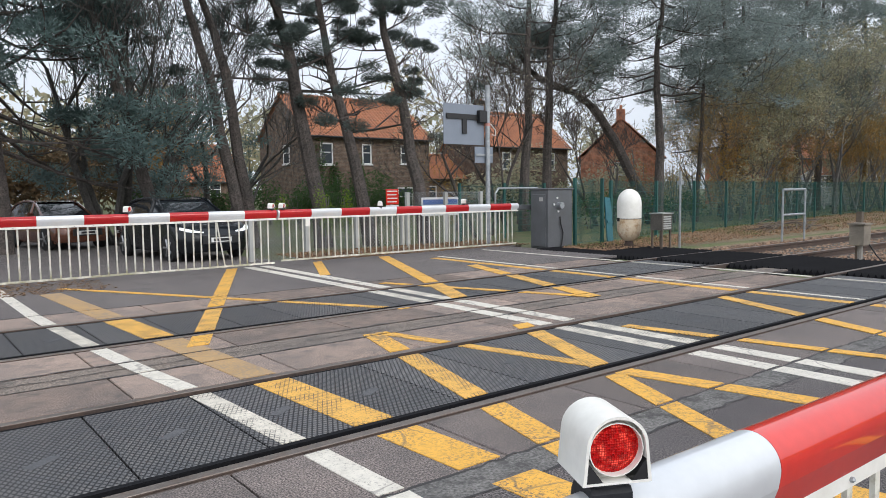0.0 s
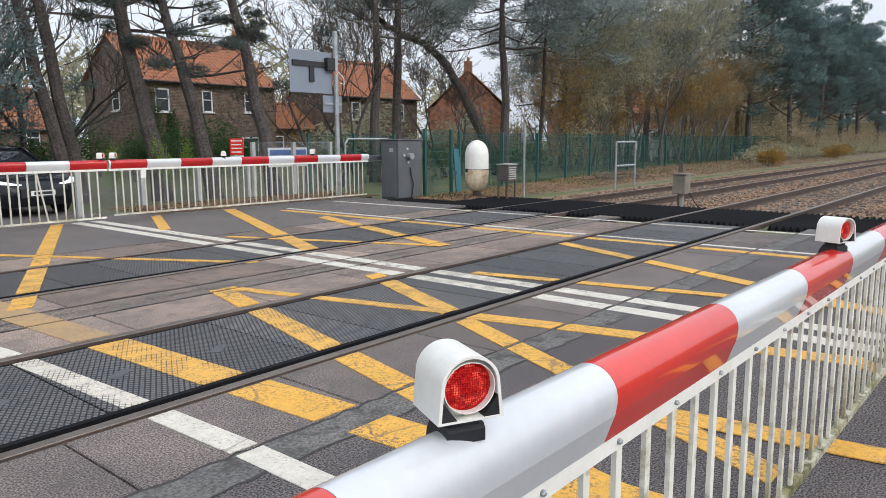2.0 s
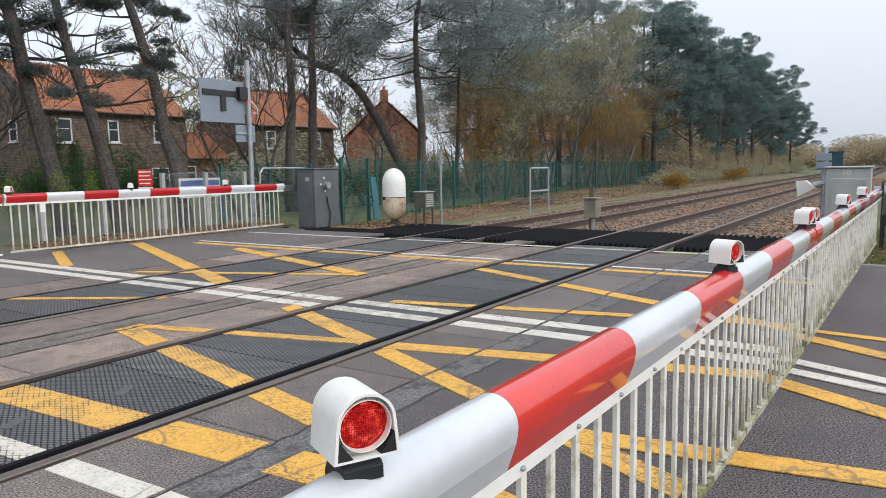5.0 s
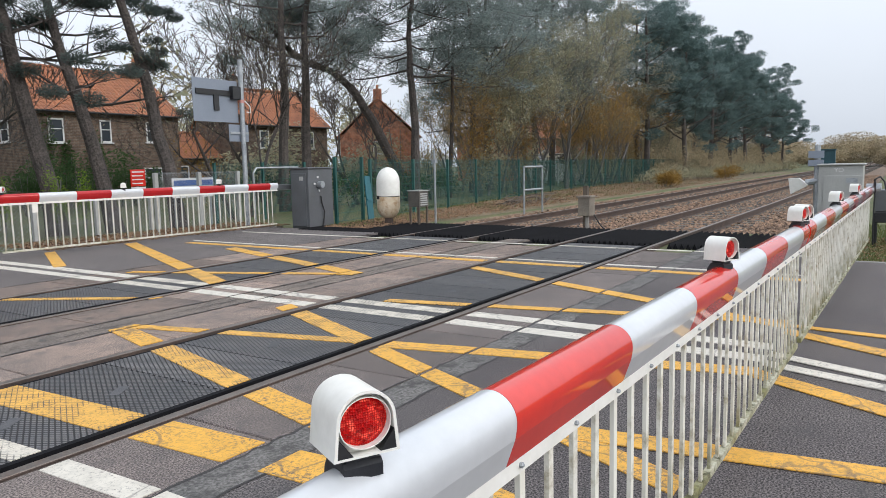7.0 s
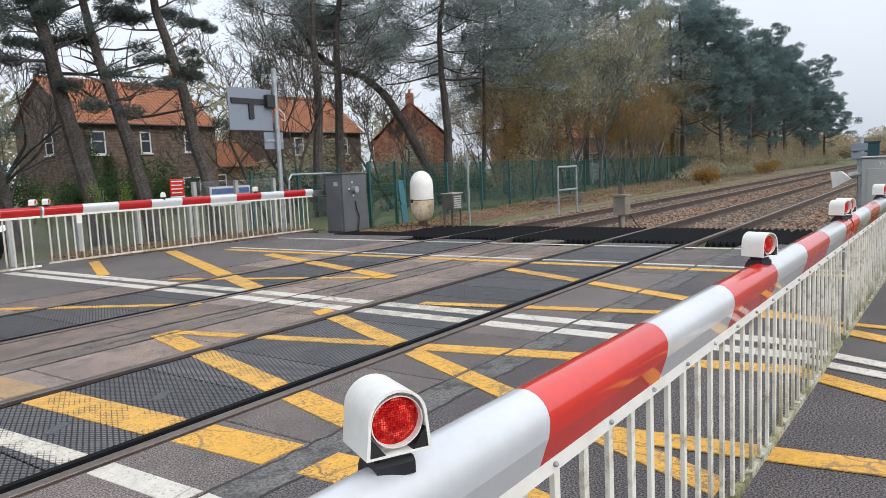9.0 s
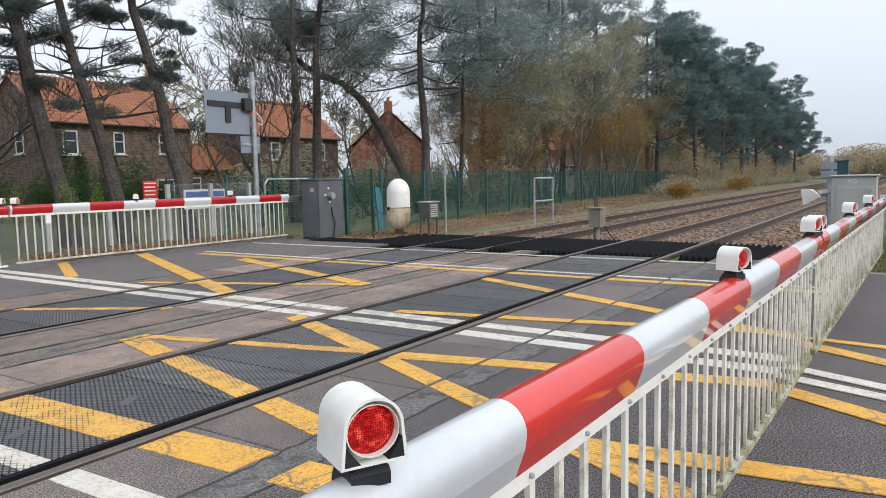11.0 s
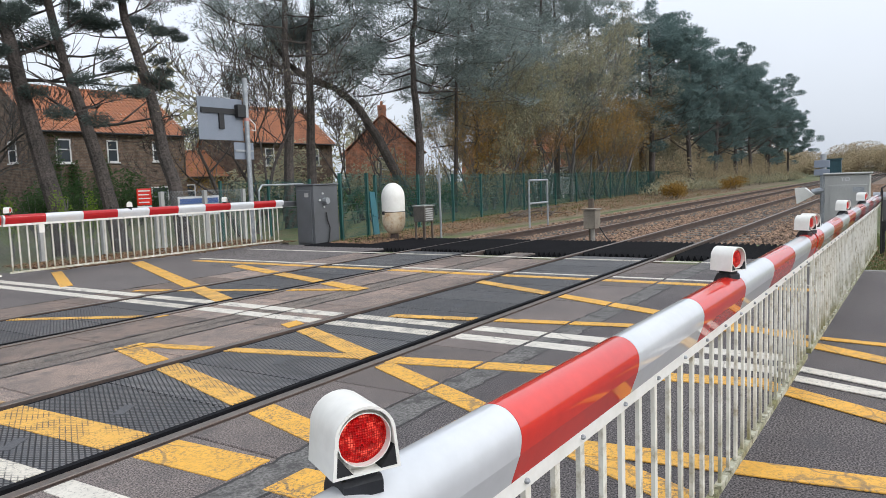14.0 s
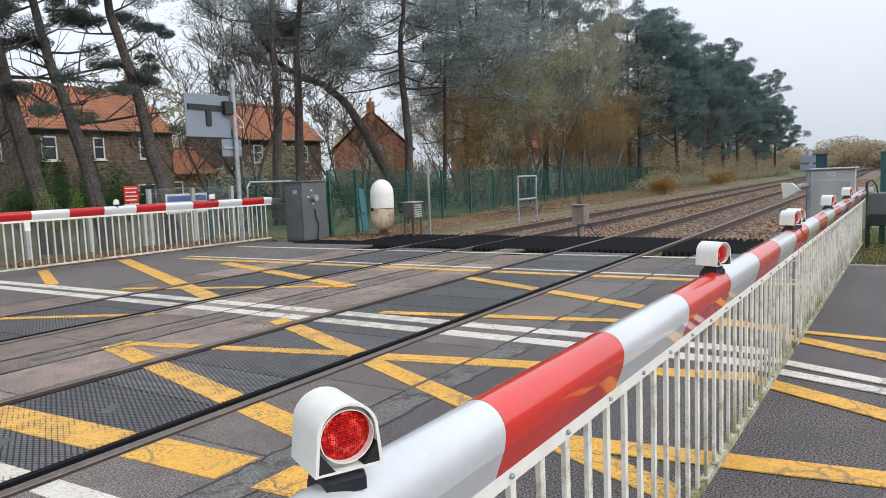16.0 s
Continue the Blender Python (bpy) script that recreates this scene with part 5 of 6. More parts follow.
# ---- cars ----
def car(label, at, paint_material, length=4.4, width=1.82, height=1.5):
    """Local -y is the front."""
    t = thing("car", label, "car", "cars waiting at the crossing", at)
    L, W, H = length / 2, width / 2, height
    # side outline stations along y: (y, sill, shoulder z, half width)
    st_ = [(-L, 0.38, 0.62, 0.62), (-L + 0.08, 0.24, 0.74, 0.78), (-L + 0.35, 0.2, 0.86, 0.95), (-L + 1.0, 0.2, 0.97, 1.0), (-L + 1.5, 0.2, 1.0, 1.0), (0.4, 0.2, 1.0, 1.0), (L - 0.7, 0.2, 1.02, 0.98), (L - 0.15, 0.26, 1.0, 0.9), (L, 0.4, 0.9, 0.8)]
    vs, fs = [], []
    n = 10
    for y, lo, hi, k in st_:
        w = W * k
        hz = hi * H / 1.5
        mid = (lo + hz) / 2
        ring = [(-w * 0.9, lo), (-w, lo + 0.12), (-w, mid), (-w * 0.985, hz - 0.08), (-w * 0.9, hz), (w * 0.9, hz), (w * 0.985, hz - 0.08), (w, mid), (w, lo + 0.12), (w * 0.9, lo)]
        vs += [(x, y, z) for x, z in ring]
    for i in range(len(st_) - 1):
        fs += [(i * n + k, i * n + (k + 1) % n, (i + 1) * n + (k + 1) % n, (i + 1) * n + k) for k in range(n)]
    fs += [tuple(range(n)), tuple((len(st_) - 1) * n + k for k in range(n))[::-1]]
    part("body", Mesh().add(vs, fs), paint_material, t, "glossy painted body", True)
    hs = 0.99 * H / 1.5
    cab_ = [(-L + 1.15, 0.86, hs - 0.02), (-L + 1.95, 0.70, H - 0.05), (-L + 2.4, 0.68, H), (L - 1.2, 0.68, H - 0.02), (L - 0.75, 0.70, H - 0.1), (L - 0.2, 0.82, hs)]
    vs, fs = [], []
    for y, k, z in cab_:
        vs += [(-W * k, y, z), (W * k, y, z)]
    for (y, k, z) in cab_:
        vs += [(-W * 0.93, y, hs - 0.03), (W * 0.93, y, hs - 0.03)]
    m = len(cab_) * 2
    for i in range(len(cab_) - 1):
        fs += [(2 * i, 2 * i + 1, 2 * i + 3, 2 * i + 2), (m + 2 * i, 2 * i, 2 * i + 2, m + 2 * i + 2), (2 * i + 1, m + 2 * i + 1, m + 2 * i + 3, 2 * i + 3)]
    part("glasshouse", Mesh().add(vs, fs), CAR_GLASS, t, "dark reflecting windows", True)
    rf = Mesh()
    rf.add([(s * W * 0.71, y, z + 0.012) for y, z in ((-L + 1.93, H - 0.05), (-L + 2.4, H), (L - 1.2, H - 0.02), (L - 0.75, H - 0.1)) for s in (-1, 1)], [(0, 1, 3, 2), (2, 3, 5, 4), (4, 5, 7, 6)])
    for s in (-1, 1):
        rf.tube([(s * W * 0.87, -L + 1.13, hs), (s * W * 0.705, -L + 1.93, H - 0.045), (s * W * 0.69, -L + 2.4, H), (s * W * 0.69, L - 1.2, H - 0.02), (s * W * 0.71, L - 0.75, H - 0.1), (s * W * 0.83, L - 0.2, hs)], 0.035, 6)
        rf.tube([(s * W * 0.925, -0.1, hs), (s * W * 0.69, -0.05, H)], 0.04, 6)
    part("roof", rf, paint_material, t, "painted roof and pillars", True)
    for s in (-1, 1):
        for y in (-L + 0.85, L - 0.85):
            wm = Mesh().tube([(s * (W - 0.2), y, 0.33), (s * (W - 0.16), y, 0.33), (s * (W + 0.0), y, 0.33), (s * (W + 0.012), y, 0.33)], [0.3, 0.335, 0.335, 0.31], 20)
            wh = part("wheel", wm, TYRE, t, "black tyre", True)
            rim = Mesh().tube([(s * (W + 0.005), y, 0.33), (s * (W + 0.018), y, 0.33)], 0.06, 12)
            for q in range(5):
                a = q * 2 * math.pi / 5
                rim.tube([(s * (W + 0.013), y, 0.33), (s * (W + 0.017), y + 0.21 * math.cos(a), 0.33 + 0.21 * math.sin(a))], 0.03, 5)
            part("rim", rim, ALLOY, wh, "silver spoked rim")
        hl = [(0.50, 0.0, 0.685, 0.71), (0.66, 0.03, 0.70, 0.74), (0.84, 0.12, 0.72, 0.78), (0.955, 0.33, 0.77, 0.82)]
        hv = [(s * W * (k + 0.012), -L + y - 0.02, z) for k, y, z0, z1 in hl for z in (z0, z1)] + [(s * W * (k - 0.12), -L + y + 0.12, z) for k, y, z0, z1 in hl for z in (z0, z1)]
        part("headlight", Mesh().add(hv, [(2 * k, 2 * k + 1, 2 * k + 3, 2 * k + 2) for k in range(3)] + [(2 * k + 1, 8 + 2 * k + 1, 8 + 2 * k + 3, 2 * k + 3) for k in range(3)] + [(2 * k, 2 * k + 2, 8 + 2 * k + 2, 8 + 2 * k) for k in range(3)] + [(0, 8, 9, 1), (6, 7, 15, 14)]), HEADLIGHT, t, "lit slim headlight")
        part("mirror", Mesh().box(s * (W + 0.1) - 0.09, -L + 1.45, 0.98, s * (W + 0.1) + 0.09, -L + 1.57, 1.11, bevel=0.03), paint_material, t)
    part("grille", Mesh().box(-W * 0.5, -L - 0.012, 0.42, W * 0.5, -L + 0.05, 0.62, bevel=0.01), BLACK, t, "black grille")
    pl = part("number_plate", Mesh().box(-0.26, -L - 0.03, 0.46, 0.26, -L - 0.012, 0.57), WINDOW_WHITE, t, "white number plate")
    part("plate_bar", Mesh().box(-0.2, -L - 0.034, 0.485, 0.2, -L - 0.03, 0.545), BLACK, pl)
    return t


DARK_PAINT = mat("near_black_car_paint", (0.006, 0.008, 0.011), rough=0.25, bump=0.0, coat=0.35, spec=0.3, grit=0.02)
BROWN_PAINT = mat("copper_car_paint", (0.16, 0.06, 0.035), rough=0.2, bump=0.0, coat=1.0, grit=0.02, metal=0.3)
NAVY_PAINT = mat("navy_car_paint", (0.02, 0.025, 0.035), rough=0.2, bump=0.0, coat=1.0, grit=0.02)
car("glossy black car with lit headlights waiting behind the barrier", pose(8.85, 15.35, -0.254, 0, 0, 7), DARK_PAINT, 4.3, 1.82, 1.5)
car("copper brown hatchback waiting on the road", pose(7.1, 21.6, -0.254, 0, 0, 14), BROWN_PAINT, 4.0, 1.72, 1.45)
car("dark blue car waiting on the road", pose(5.6, 26.4, -0.254, 0, 0, 16), NAVY_PAINT, 4.3, 1.8, 1.6)
WHITE_PAINT = mat("white_car_paint", (0.7, 0.71, 0.72), rough=0.25, bump=0.0, coat=1.0, grit=0.02)
car("white van parked beyond the railway fence", pose(50.5, 17.4, -0.05, 0, 0, 65), WHITE_PAINT, 4.6, 1.9, 2.1)
pc = thing("timber_porch", "white timber gabled porch frame beyond the fence", "porch")
for a, c in (((48.0, 18.3, 1.6), (48.4, 17.5, 2.3)), ((48.4, 17.5, 2.3), (48.8, 16.7, 1.6)), ((48.0, 18.3, 1.6), (48.8, 16.7, 1.6)), ((48.4, 17.5, 1.6), (48.4, 17.5, 2.3)), ((48.0, 18.3, -0.1), (48.0, 18.3, 1.6)), ((48.8, 16.7, -0.1), (48.8, 16.7, 1.6))):
    part("beam", Mesh().tube([a, c], 0.07, 5), WINDOW_WHITE, pc)
bp = thing("brushwood_pile", "pile of dry brown branches on the verge", "brushwood")
rr_ = random.Random(9)
for k in range(26):
    a, ln = rr_.uniform(-0.7, 0.7), rr_.uniform(0.5, 1.3)
    x, y, z = 25.5 + rr_.uniform(-1.3, 1.3), 7.6 + rr_.uniform(-0.5, 0.5), 0.02 + rr_.uniform(0, 0.25)
    part("branch", Mesh().tube([(x - ln * math.cos(a), y - ln * math.sin(a), z - 0.05), (x, y, z + 0.06), (x + ln * math.cos(a), y + ln * math.sin(a), z + rr_.uniform(-0.05, 0.3))], [0.022, 0.016, 0.006], 5), TIMBER, bp)
part("hanging_tag", Mesh().box(8.95, -0.03, 0.72, 9.04, -0.012, 0.86), LAMP_WHITE, fb, "small pale tag hung on the skirt")
jb = thing("boom_joint", "black strap where two near booms meet", "strap")
part("strap", Mesh().box(8.05, -2.80, 0.80, 8.08, -2.707, 0.903, bevel=0.004), BLACK, jb)
hp = thing("hoop_railing", "galvanised hoop railing at the footway's gate", "railing")
for x in (17.1, 19.0):
    part("leg", Mesh().tube([(x, 12.3, -0.3), (x, 12.3, 1.25), (x + (0.12 if x < 18 else -0.12), 12.3, 1.4)], 0.03, 8), GALV, hp)
part("top_bar", Mesh().tube([(17.2, 12.3, 1.4), (18.9, 12.3, 1.4)], 0.03, 8), GALV, hp)
part("mid_bar", Mesh().tube([(17.1, 12.3, 0.75), (19.0, 12.3, 0.75)], 0.022, 8), GALV, hp)
tb = thing("teal_board", "teal board leaning against the green fence", "board")
part("sheet", Mesh().box(0, -0.015, -0.1, 0.28, 0.015, 1.15, m=pose(17.05, 8.12, 0, -7, 4, 8), bevel=0.004), TEAL, tb)
part("batten", Mesh().box(0.02, -0.04, 0.5, 0.26, -0.015, 0.56, m=pose(17.05, 8.12, 0, -7, 4, 8)), TEAL, tb)


# ---- trees ----
def grow(mesh, start, way, length, radius, depth, r_, tips, spread=0.5, lift=0.12, kids=(3, 4), sides=5, thin=0.006, twig=None):
    """One limb and, from it, its side limbs."""
    pts, radii = [start], [radius]
    p, d = Vector(start), Vector(way).normalized()
    n = 4 if depth > 1 else 3
    for i in range(n):
        d = (d + Vector((r_.uniform(-1, 1), r_.uniform(-1, 1), r_.uniform(-1, 1))) * 0.16 + Vector((0, 0, lift * 0.4))).normalized()
        p = p + d * (length / n)
        pts.append(tuple(p))
        radii.append(max(thin, radius * (1 - 0.62 * (i + 1) / n)))
    (twig if twig is not None and depth < 2 else mesh).tube(pts, radii, sides if depth > 1 else 3, cap=False)
    if depth == 0:
        tips.append((Vector(pts[-1]), d))
        return
    count = r_.randint(*kids)
    for k in range(count):
        i = min(n, 1 + int((k + 1) / count * n)) if count > 1 else n
        base = Vector(pts[i])
        side = Vector((r_.uniform(-1, 1), r_.uniform(-1, 1), r_.uniform(-0.5, 0.9))).normalized()
        grow(mesh, tuple(base), (d + side * spread * 2).normalized(), length * r_.uniform(0.5, 0.78), radii[i] * 0.72, depth - 1, r_, tips, spread, lift, kids, max(3, sides - 1), thin, twig)


def leaves(mesh, centre, radius, count, size, r_, flat=0.6):
    for i in range(count):
        while True:
            a = Vector((r_.uniform(-1, 1), r_.uniform(-1, 1), r_.uniform(-1, 1)))
            if a.length < 1:
                break
        c = centre + Vector((a.x * radius, a.y * radius, a.z * radius * flat))
        u = Vector((r_.uniform(-1, 1), r_.uniform(-1, 1), r_.uniform(-1, 1))).normalized()
        w = u.orthogonal().normalized() * size * r_.uniform(0.25, 0.5)
        u = u * size * r_.uniform(0.6, 1.3)
        n = len(mesh.v)
        mesh.v += [tuple(c - u), tuple(c + w), tuple(c + u), tuple(c - w)]
        mesh.f.append((n, n + 1, n + 2, n + 3))


def needles(mesh, centre, radius, count, size, r_, flat=0.5):
    """A clump of needle tufts: thin blades that point outwards and upwards."""
    for i in range(count):
        a, z, q = r_.uniform(0, 6.283), r_.uniform(-1, 1), r_.random() ** 0.45
        h = math.sqrt(1 - z * z)
        out = Vector((h * math.cos(a), h * math.sin(a), z))
        c = centre + Vector((out.x * radius, out.y * radius, out.z * radius * flat)) * q
        u = (out + Vector((r_.uniform(-1, 1), r_.uniform(-1, 1), r_.uniform(-0.4, 1.2))) * 0.9).normalized()
        w = u.orthogonal().normalized() * size * r_.uniform(0.2, 0.36)
        u = u * size * r_.uniform(0.9, 1.7)
        n = len(mesh.v)
        mesh.v += [tuple(c - w), tuple(c + w), tuple(c + u)]
        mesh.f.append((n, n + 1, n + 2))


def pine(label, path, radius, seed, crown_from=0.5, limbs=13, reach=2.6, clump=0.55, per=90, size=0.10, material=NEEDLES, group="pines", depth=1, rise=(-0.1, 0.45), bark=BARK):
    """A leaning pine: bare trunk, crooked limbs, and clumps of needles at their ends."""
    r_ = random.Random(seed)
    t = thing("pine_tree", label, "tree", group)
    base = Vector(path[0])
    pts = []
    for a, c in zip(path, path[1:]):
        for k in range(4):
            q = Vector(a).lerp(Vector(c), k / 4)
            pts.append(q + Vector((r_.uniform(-1, 1), r_.uniform(-1, 1), 0)) * 0.05)
    pts.append(Vector(path[-1]))
    pts[0].z -= 0.35
    n = len(pts)
    radii = [radius * (1.25 if i == 0 else 1.0) * (1 - 0.72 * i / (n - 1)) for i in range(n)]
    tr = Mesh().tube([tuple(p) for p in pts], radii, 9, cap=False)
    tips = []
    for k in range(limbs):
        f = crown_from + (1 - crown_from) * (k + 0.5) / limbs
        i = min(n - 2, int(f * (n - 1)))
        p = pts[i].lerp(pts[i + 1], f * (n - 1) - i)
        a = k * 2.4 + r_.uniform(-0.6, 0.6)
        ln = reach * r_.uniform(0.6, 1.15) * (1.1 - 0.55 * (f - crown_from) / (1 - crown_from))
        grow(tr, tuple(p), (math.cos(a), math.sin(a), r_.uniform(*rise)), ln, radii[i] * 0.34, depth, r_, tips, 0.42, 0.2, (3, 5), 5, 0.009)
    tips.append((pts[-1], None))
    part("trunk", tr, bark, t, "tall trunk with crooked limbs", True)
    cr = Mesh()
    for p, d in tips:
        needles(cr, p + Vector((0, 0, 0.1)), clump * r_.uniform(0.7, 1.25), per, size, r_, 0.55)
    part("crown", cr, material, t, "dark green needle clumps")
    return t


def bare_tree(label, base, height, radius, seed, stems=1, lean=(0, 0), spread=0.42, depth=4, material=BARK_DARK, leaf=None, leaf_count=0, leaf_size=0.05, group="bare trees", kids=(3, 4), clump=0.5):
    r_ = random.Random(seed)
    t = thing("bare_tree" if not leaf else "autumn_tree", label, "tree", group)
    tr, tw, tips = Mesh(), Mesh(), []
    for s in range(stems):
        a = 2 * math.pi * s / max(1, stems) + r_.uniform(-0.4, 0.4)
        out = 0.0 if stems == 1 else 0.42
        way = (lean[0] + out * math.cos(a), lean[1] + out * math.sin(a), 1.0)
        k = r_.uniform(0.8, 1.1)
        grow(tr, (base[0] + (0.3 * math.cos(a) if stems > 1 else 0), base[1] + (0.3 * math.sin(a) if stems > 1 else 0), base[2] - 0.4), way, height * 0.42 * k, radius * (1 if stems == 1 else 0.62), depth, r_, tips, spread, 0.22, kids, 7, 0.009, tw)
    part("trunk", tr, material, t, "dark trunk and limbs", True)
    part("twig_mass", tw, material, t, "fine bare twigs")["kind"] = "stuff"
    if leaf:
        cr = Mesh()
        for p, d in tips:
            leaves(cr, p, clump * r_.uniform(0.6, 1.3), max(1, int(leaf_count / len(tips))), leaf_size, r_, 0.8)
        part("crown", cr, leaf, t, "thin crown of dry leaves")
    return t


LP = "tall leaning pine with a bare brown trunk"
pine(LP, [(13.4, 15.9, -0.1), (12.8, 16.3, 4.0), (12.3, 16.5, 7.0), (12.0, 16.6, 10.0)], 0.25, 1, 0.36, 20, 2.5, 0.36, 800, 0.062)
pine(LP, [(14.6, 15.2, -0.1), (14.1, 15.6, 3.0), (13.6, 15.9, 5.4), (13.1, 16.1, 9.5)], 0.22, 2, 0.34, 20, 2.2, 0.36, 800, 0.062)
pine(LP, [(16.0, 14.2, -0.1), (15.6, 14.6, 3.2), (15.0, 14.9, 6.1), (14.8, 15.0, 9.5)], 0.22, 3, 0.52, 8, 1.2, 0.3, 760, 0.06)
pine(LP, [(9.2, 17.7, -0.1), (8.3, 18.0, 3.8), (7.6, 18.2, 6.9), (7.2, 18.3, 10)], 0.2, 4, 0.75, 4, 1.6, 0.36, 620, 0.06)
pine(LP, [(11.3, 17.0, -0.1), (10.6, 17.3, 4.2), (10.0, 17.5, 6.9), (9.6, 17.7, 10)], 0.19, 5, 0.66, 7, 2.2, 0.42, 620, 0.06)
pine(LP, [(11.7, 17.3, -0.1), (11.1, 17.5, 5.0), (10.6, 17.8, 7.0), (10.3, 18.0, 10)], 0.19, 6, 0.66, 7, 2.2, 0.42, 620, 0.06)
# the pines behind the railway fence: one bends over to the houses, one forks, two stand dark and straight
pine("bent pine leaning over towards the houses", [(27.3, 13.9, -0.1), (26.48, 15.07, 3.0), (25.9, 15.75, 4.5), (25.3, 16.5, 5.3), (24.2, 17.6, 6.0), (23.4, 18.4, 7.6)], 0.23, 7, 0.52, 15, 2.1, 0.48, 120, 0.085, NEEDLES_HAZED, depth=2, bark=BARK)
pine("tall forked pine behind the railway fence", [(26.62, 13.2, -0.1), (26.56, 13.27, 3.85), (26.5, 13.35, 6.4), (26.7, 13.1, 9.4)], 0.2, 8, 0.46, 17, 2.3, 0.5, 135, 0.085, NEEDLES_HAZED, depth=2, rise=(-0.5, 0.2), bark=BARK)
pine("tall dark pine beyond the sign", [(21.1, 15.1, -0.1), (21.2, 15.0, 4.9), (21.2, 15.0, 9.4)], 0.2, 9, 0.48, 10, 2.1, 0.42, 120, 0.08, NEEDLES_HAZED, depth=2, rise=(-0.5, 0.2), bark=BARK)
pine("tall dark pine beyond the sign", [(22.4, 15.3, -0.1), (22.5, 15.2, 5.5), (22.7, 14.9, 10)], 0.2, 10, 0.44, 14, 2.4, 0.48, 120, 0.08, NEEDLES_HAZED, depth=2, rise=(-0.5, 0.2), bark=BARK)
pine("broad pine behind the railway fence", [(29.9, 13.7, -0.1), (30.0, 13.5, 5.2), (30.2, 13.2, 11)], 0.11, 14, 0.44, 15, 2.8, 0.5, 110, 0.09, NEEDLES_HAZED, depth=2, rise=(-0.5, 0.2), bark=BARK)
wood = pine("tall green pine in the wood behind the fence", [(0, 0, -0.1), (0.3, 0, 6.5), (-0.2, 0.2, 13)], 0.22, 16, 0.24, 26, 2.8, 0.5, 62, 0.11, NEEDLES_HAZED, depth=2, rise=(-0.25, 0.35), bark=BARK)
wood_spots = [(35.2, 15.6, 0.92), (38.8, 16.6, 1.0), (42.5, 15.4, 0.95), (46.5, 16.2, 1.05), (51.0, 15.5, 1.08)]
for i, (x, y, k) in enumerate(wood_spots):
    o = wood if i == 0 else copy_thing(wood, pose(x, y, 0, 0, 0, i * 83))
    o.location, o.rotation_euler, o.scale = (x, y, 0), (0, 0, radians(i * 83)), (k, k, k)
pine("broad dark evergreen over the waiting cars", [(5.4, 19.6, -0.1), (5.3, 19.6, 5.0), (5.2, 19.6, 10)], 0.26, 11, 0.26, 38, 3.2, 0.6, 190, 0.10, NEEDLES_DARK, depth=2, rise=(-0.7, 0.0))

bare_tree("large dark bare tree with many stems", (8.9, 21.2, 0), 13, 0.24, 21, 6, spread=0.36, kids=(3, 4), depth=5, material=BARK_BLACK)
bare_tree("dark bare tree before the cottage", (12.2, 22.6, 0), 9, 0.22, 27, 3, spread=0.42, kids=(3, 4), depth=5, material=BARK_BLACK)
bare_tree("bare tree by the house", (11.0, 24.0, 0), 10, 0.2, 22, 3, kids=(4, 4))
bare_tree("fine twigged tree by the footway", (18.9, 14.8, 0), 7.6, 0.15, 23, 2, spread=0.52, kids=(3, 4), depth=5, material=BARK, leaf=LEAF_DARK, leaf_count=3000, leaf_size=0.05, clump=0.35)
bare_tree("fine twigged tree by the footway", (23.6, 18.2, 0), 9.5, 0.18, 24, 2, spread=0.5, kids=(3, 4), depth=5, material=BARK, leaf=LEAF_DARK, leaf_count=2600, leaf_size=0.055, clump=0.4)
bare_tree("bare tree behind the railway fence", (24.9, 14.4, 0), 8.0, 0.15, 26, 2, spread=0.5, kids=(3, 4), depth=5, material=BARK)
bare_tree("bare garden tree before the house", (14.3, 25.5, 0), 6.5, 0.15, 25, 2, kids=(3, 4))

# autumn trees behind the railway fence: a few kinds, repeated
kinds = [bare_tree("autumn tree with thin brown leaves behind the fence", (0, 0, 0), 9.5, 0.15, 31, 2, spread=0.46, leaf=LEAF_OLIVE, leaf_count=10500, leaf_size=0.065, clump=0.62, group="trees behind the fence"),
         bare_tree("autumn tree with golden brown leaves behind the fence", (0, 0, 0), 9.5, 0.15, 32, 2, spread=0.46, leaf=LEAF_BROWN, leaf_count=9000, leaf_size=0.065, clump=0.62, group="trees behind the fence"),
         bare_tree("thin grey green tree behind the fence", (0, 0, 0), 12, 0.16, 33, 2, spread=0.44, leaf=LEAF_OLIVE, leaf_count=9500, leaf_size=0.06, clump=0.62, group="trees behind the fence")]
spots = [(31.6, 12.9, 1, 0.62), (33.4, 13.4, 0, 0.85), (35.1, 12.5, 1, 0.6), (36.6, 12.9, 2, 0.85), (38.2, 13.6, 0, 1.0), (41.6, 13.0, 2, 1.0), (43.4, 12.4, 1, 0.7), (45.2, 13.6, 0, 1.1), (47.6, 12.8, 1, 0.72), (49.5, 13.4, 2, 1.05), (52.5, 13.4, 1, 0.8), (57.0, 14.2, 1, 0.85), (62.0, 13.0, 0, 0.6), (46.0, 22.0, 0, 1.0), (37.0, 17.6, 1, 0.8), (54.0, 19.0, 0, 0.95), (2.0, 31.0, 1, 0.9), (12.6, 30.5, 1, 0.6), (15.2, 36.0, 1, 0.9), (-0.5, 33.0, 0, 0.9), (4.2, 35.0, 1, 1.0)]
used = set()
for i, (x, y, k, s) in enumerate(spots):
    m = pose(x, y, -0.05, 0, 0, i * 77)
    if k not in used:
        used.add(k)
        kinds[k].scale = (s, s, s)
        kinds[k].location, kinds[k].rotation_euler = (x, y, -0.05), (0, 0, radians(i * 77))
    else:
        o = copy_thing(kinds[k], m)
        o.scale = (s, s, s)

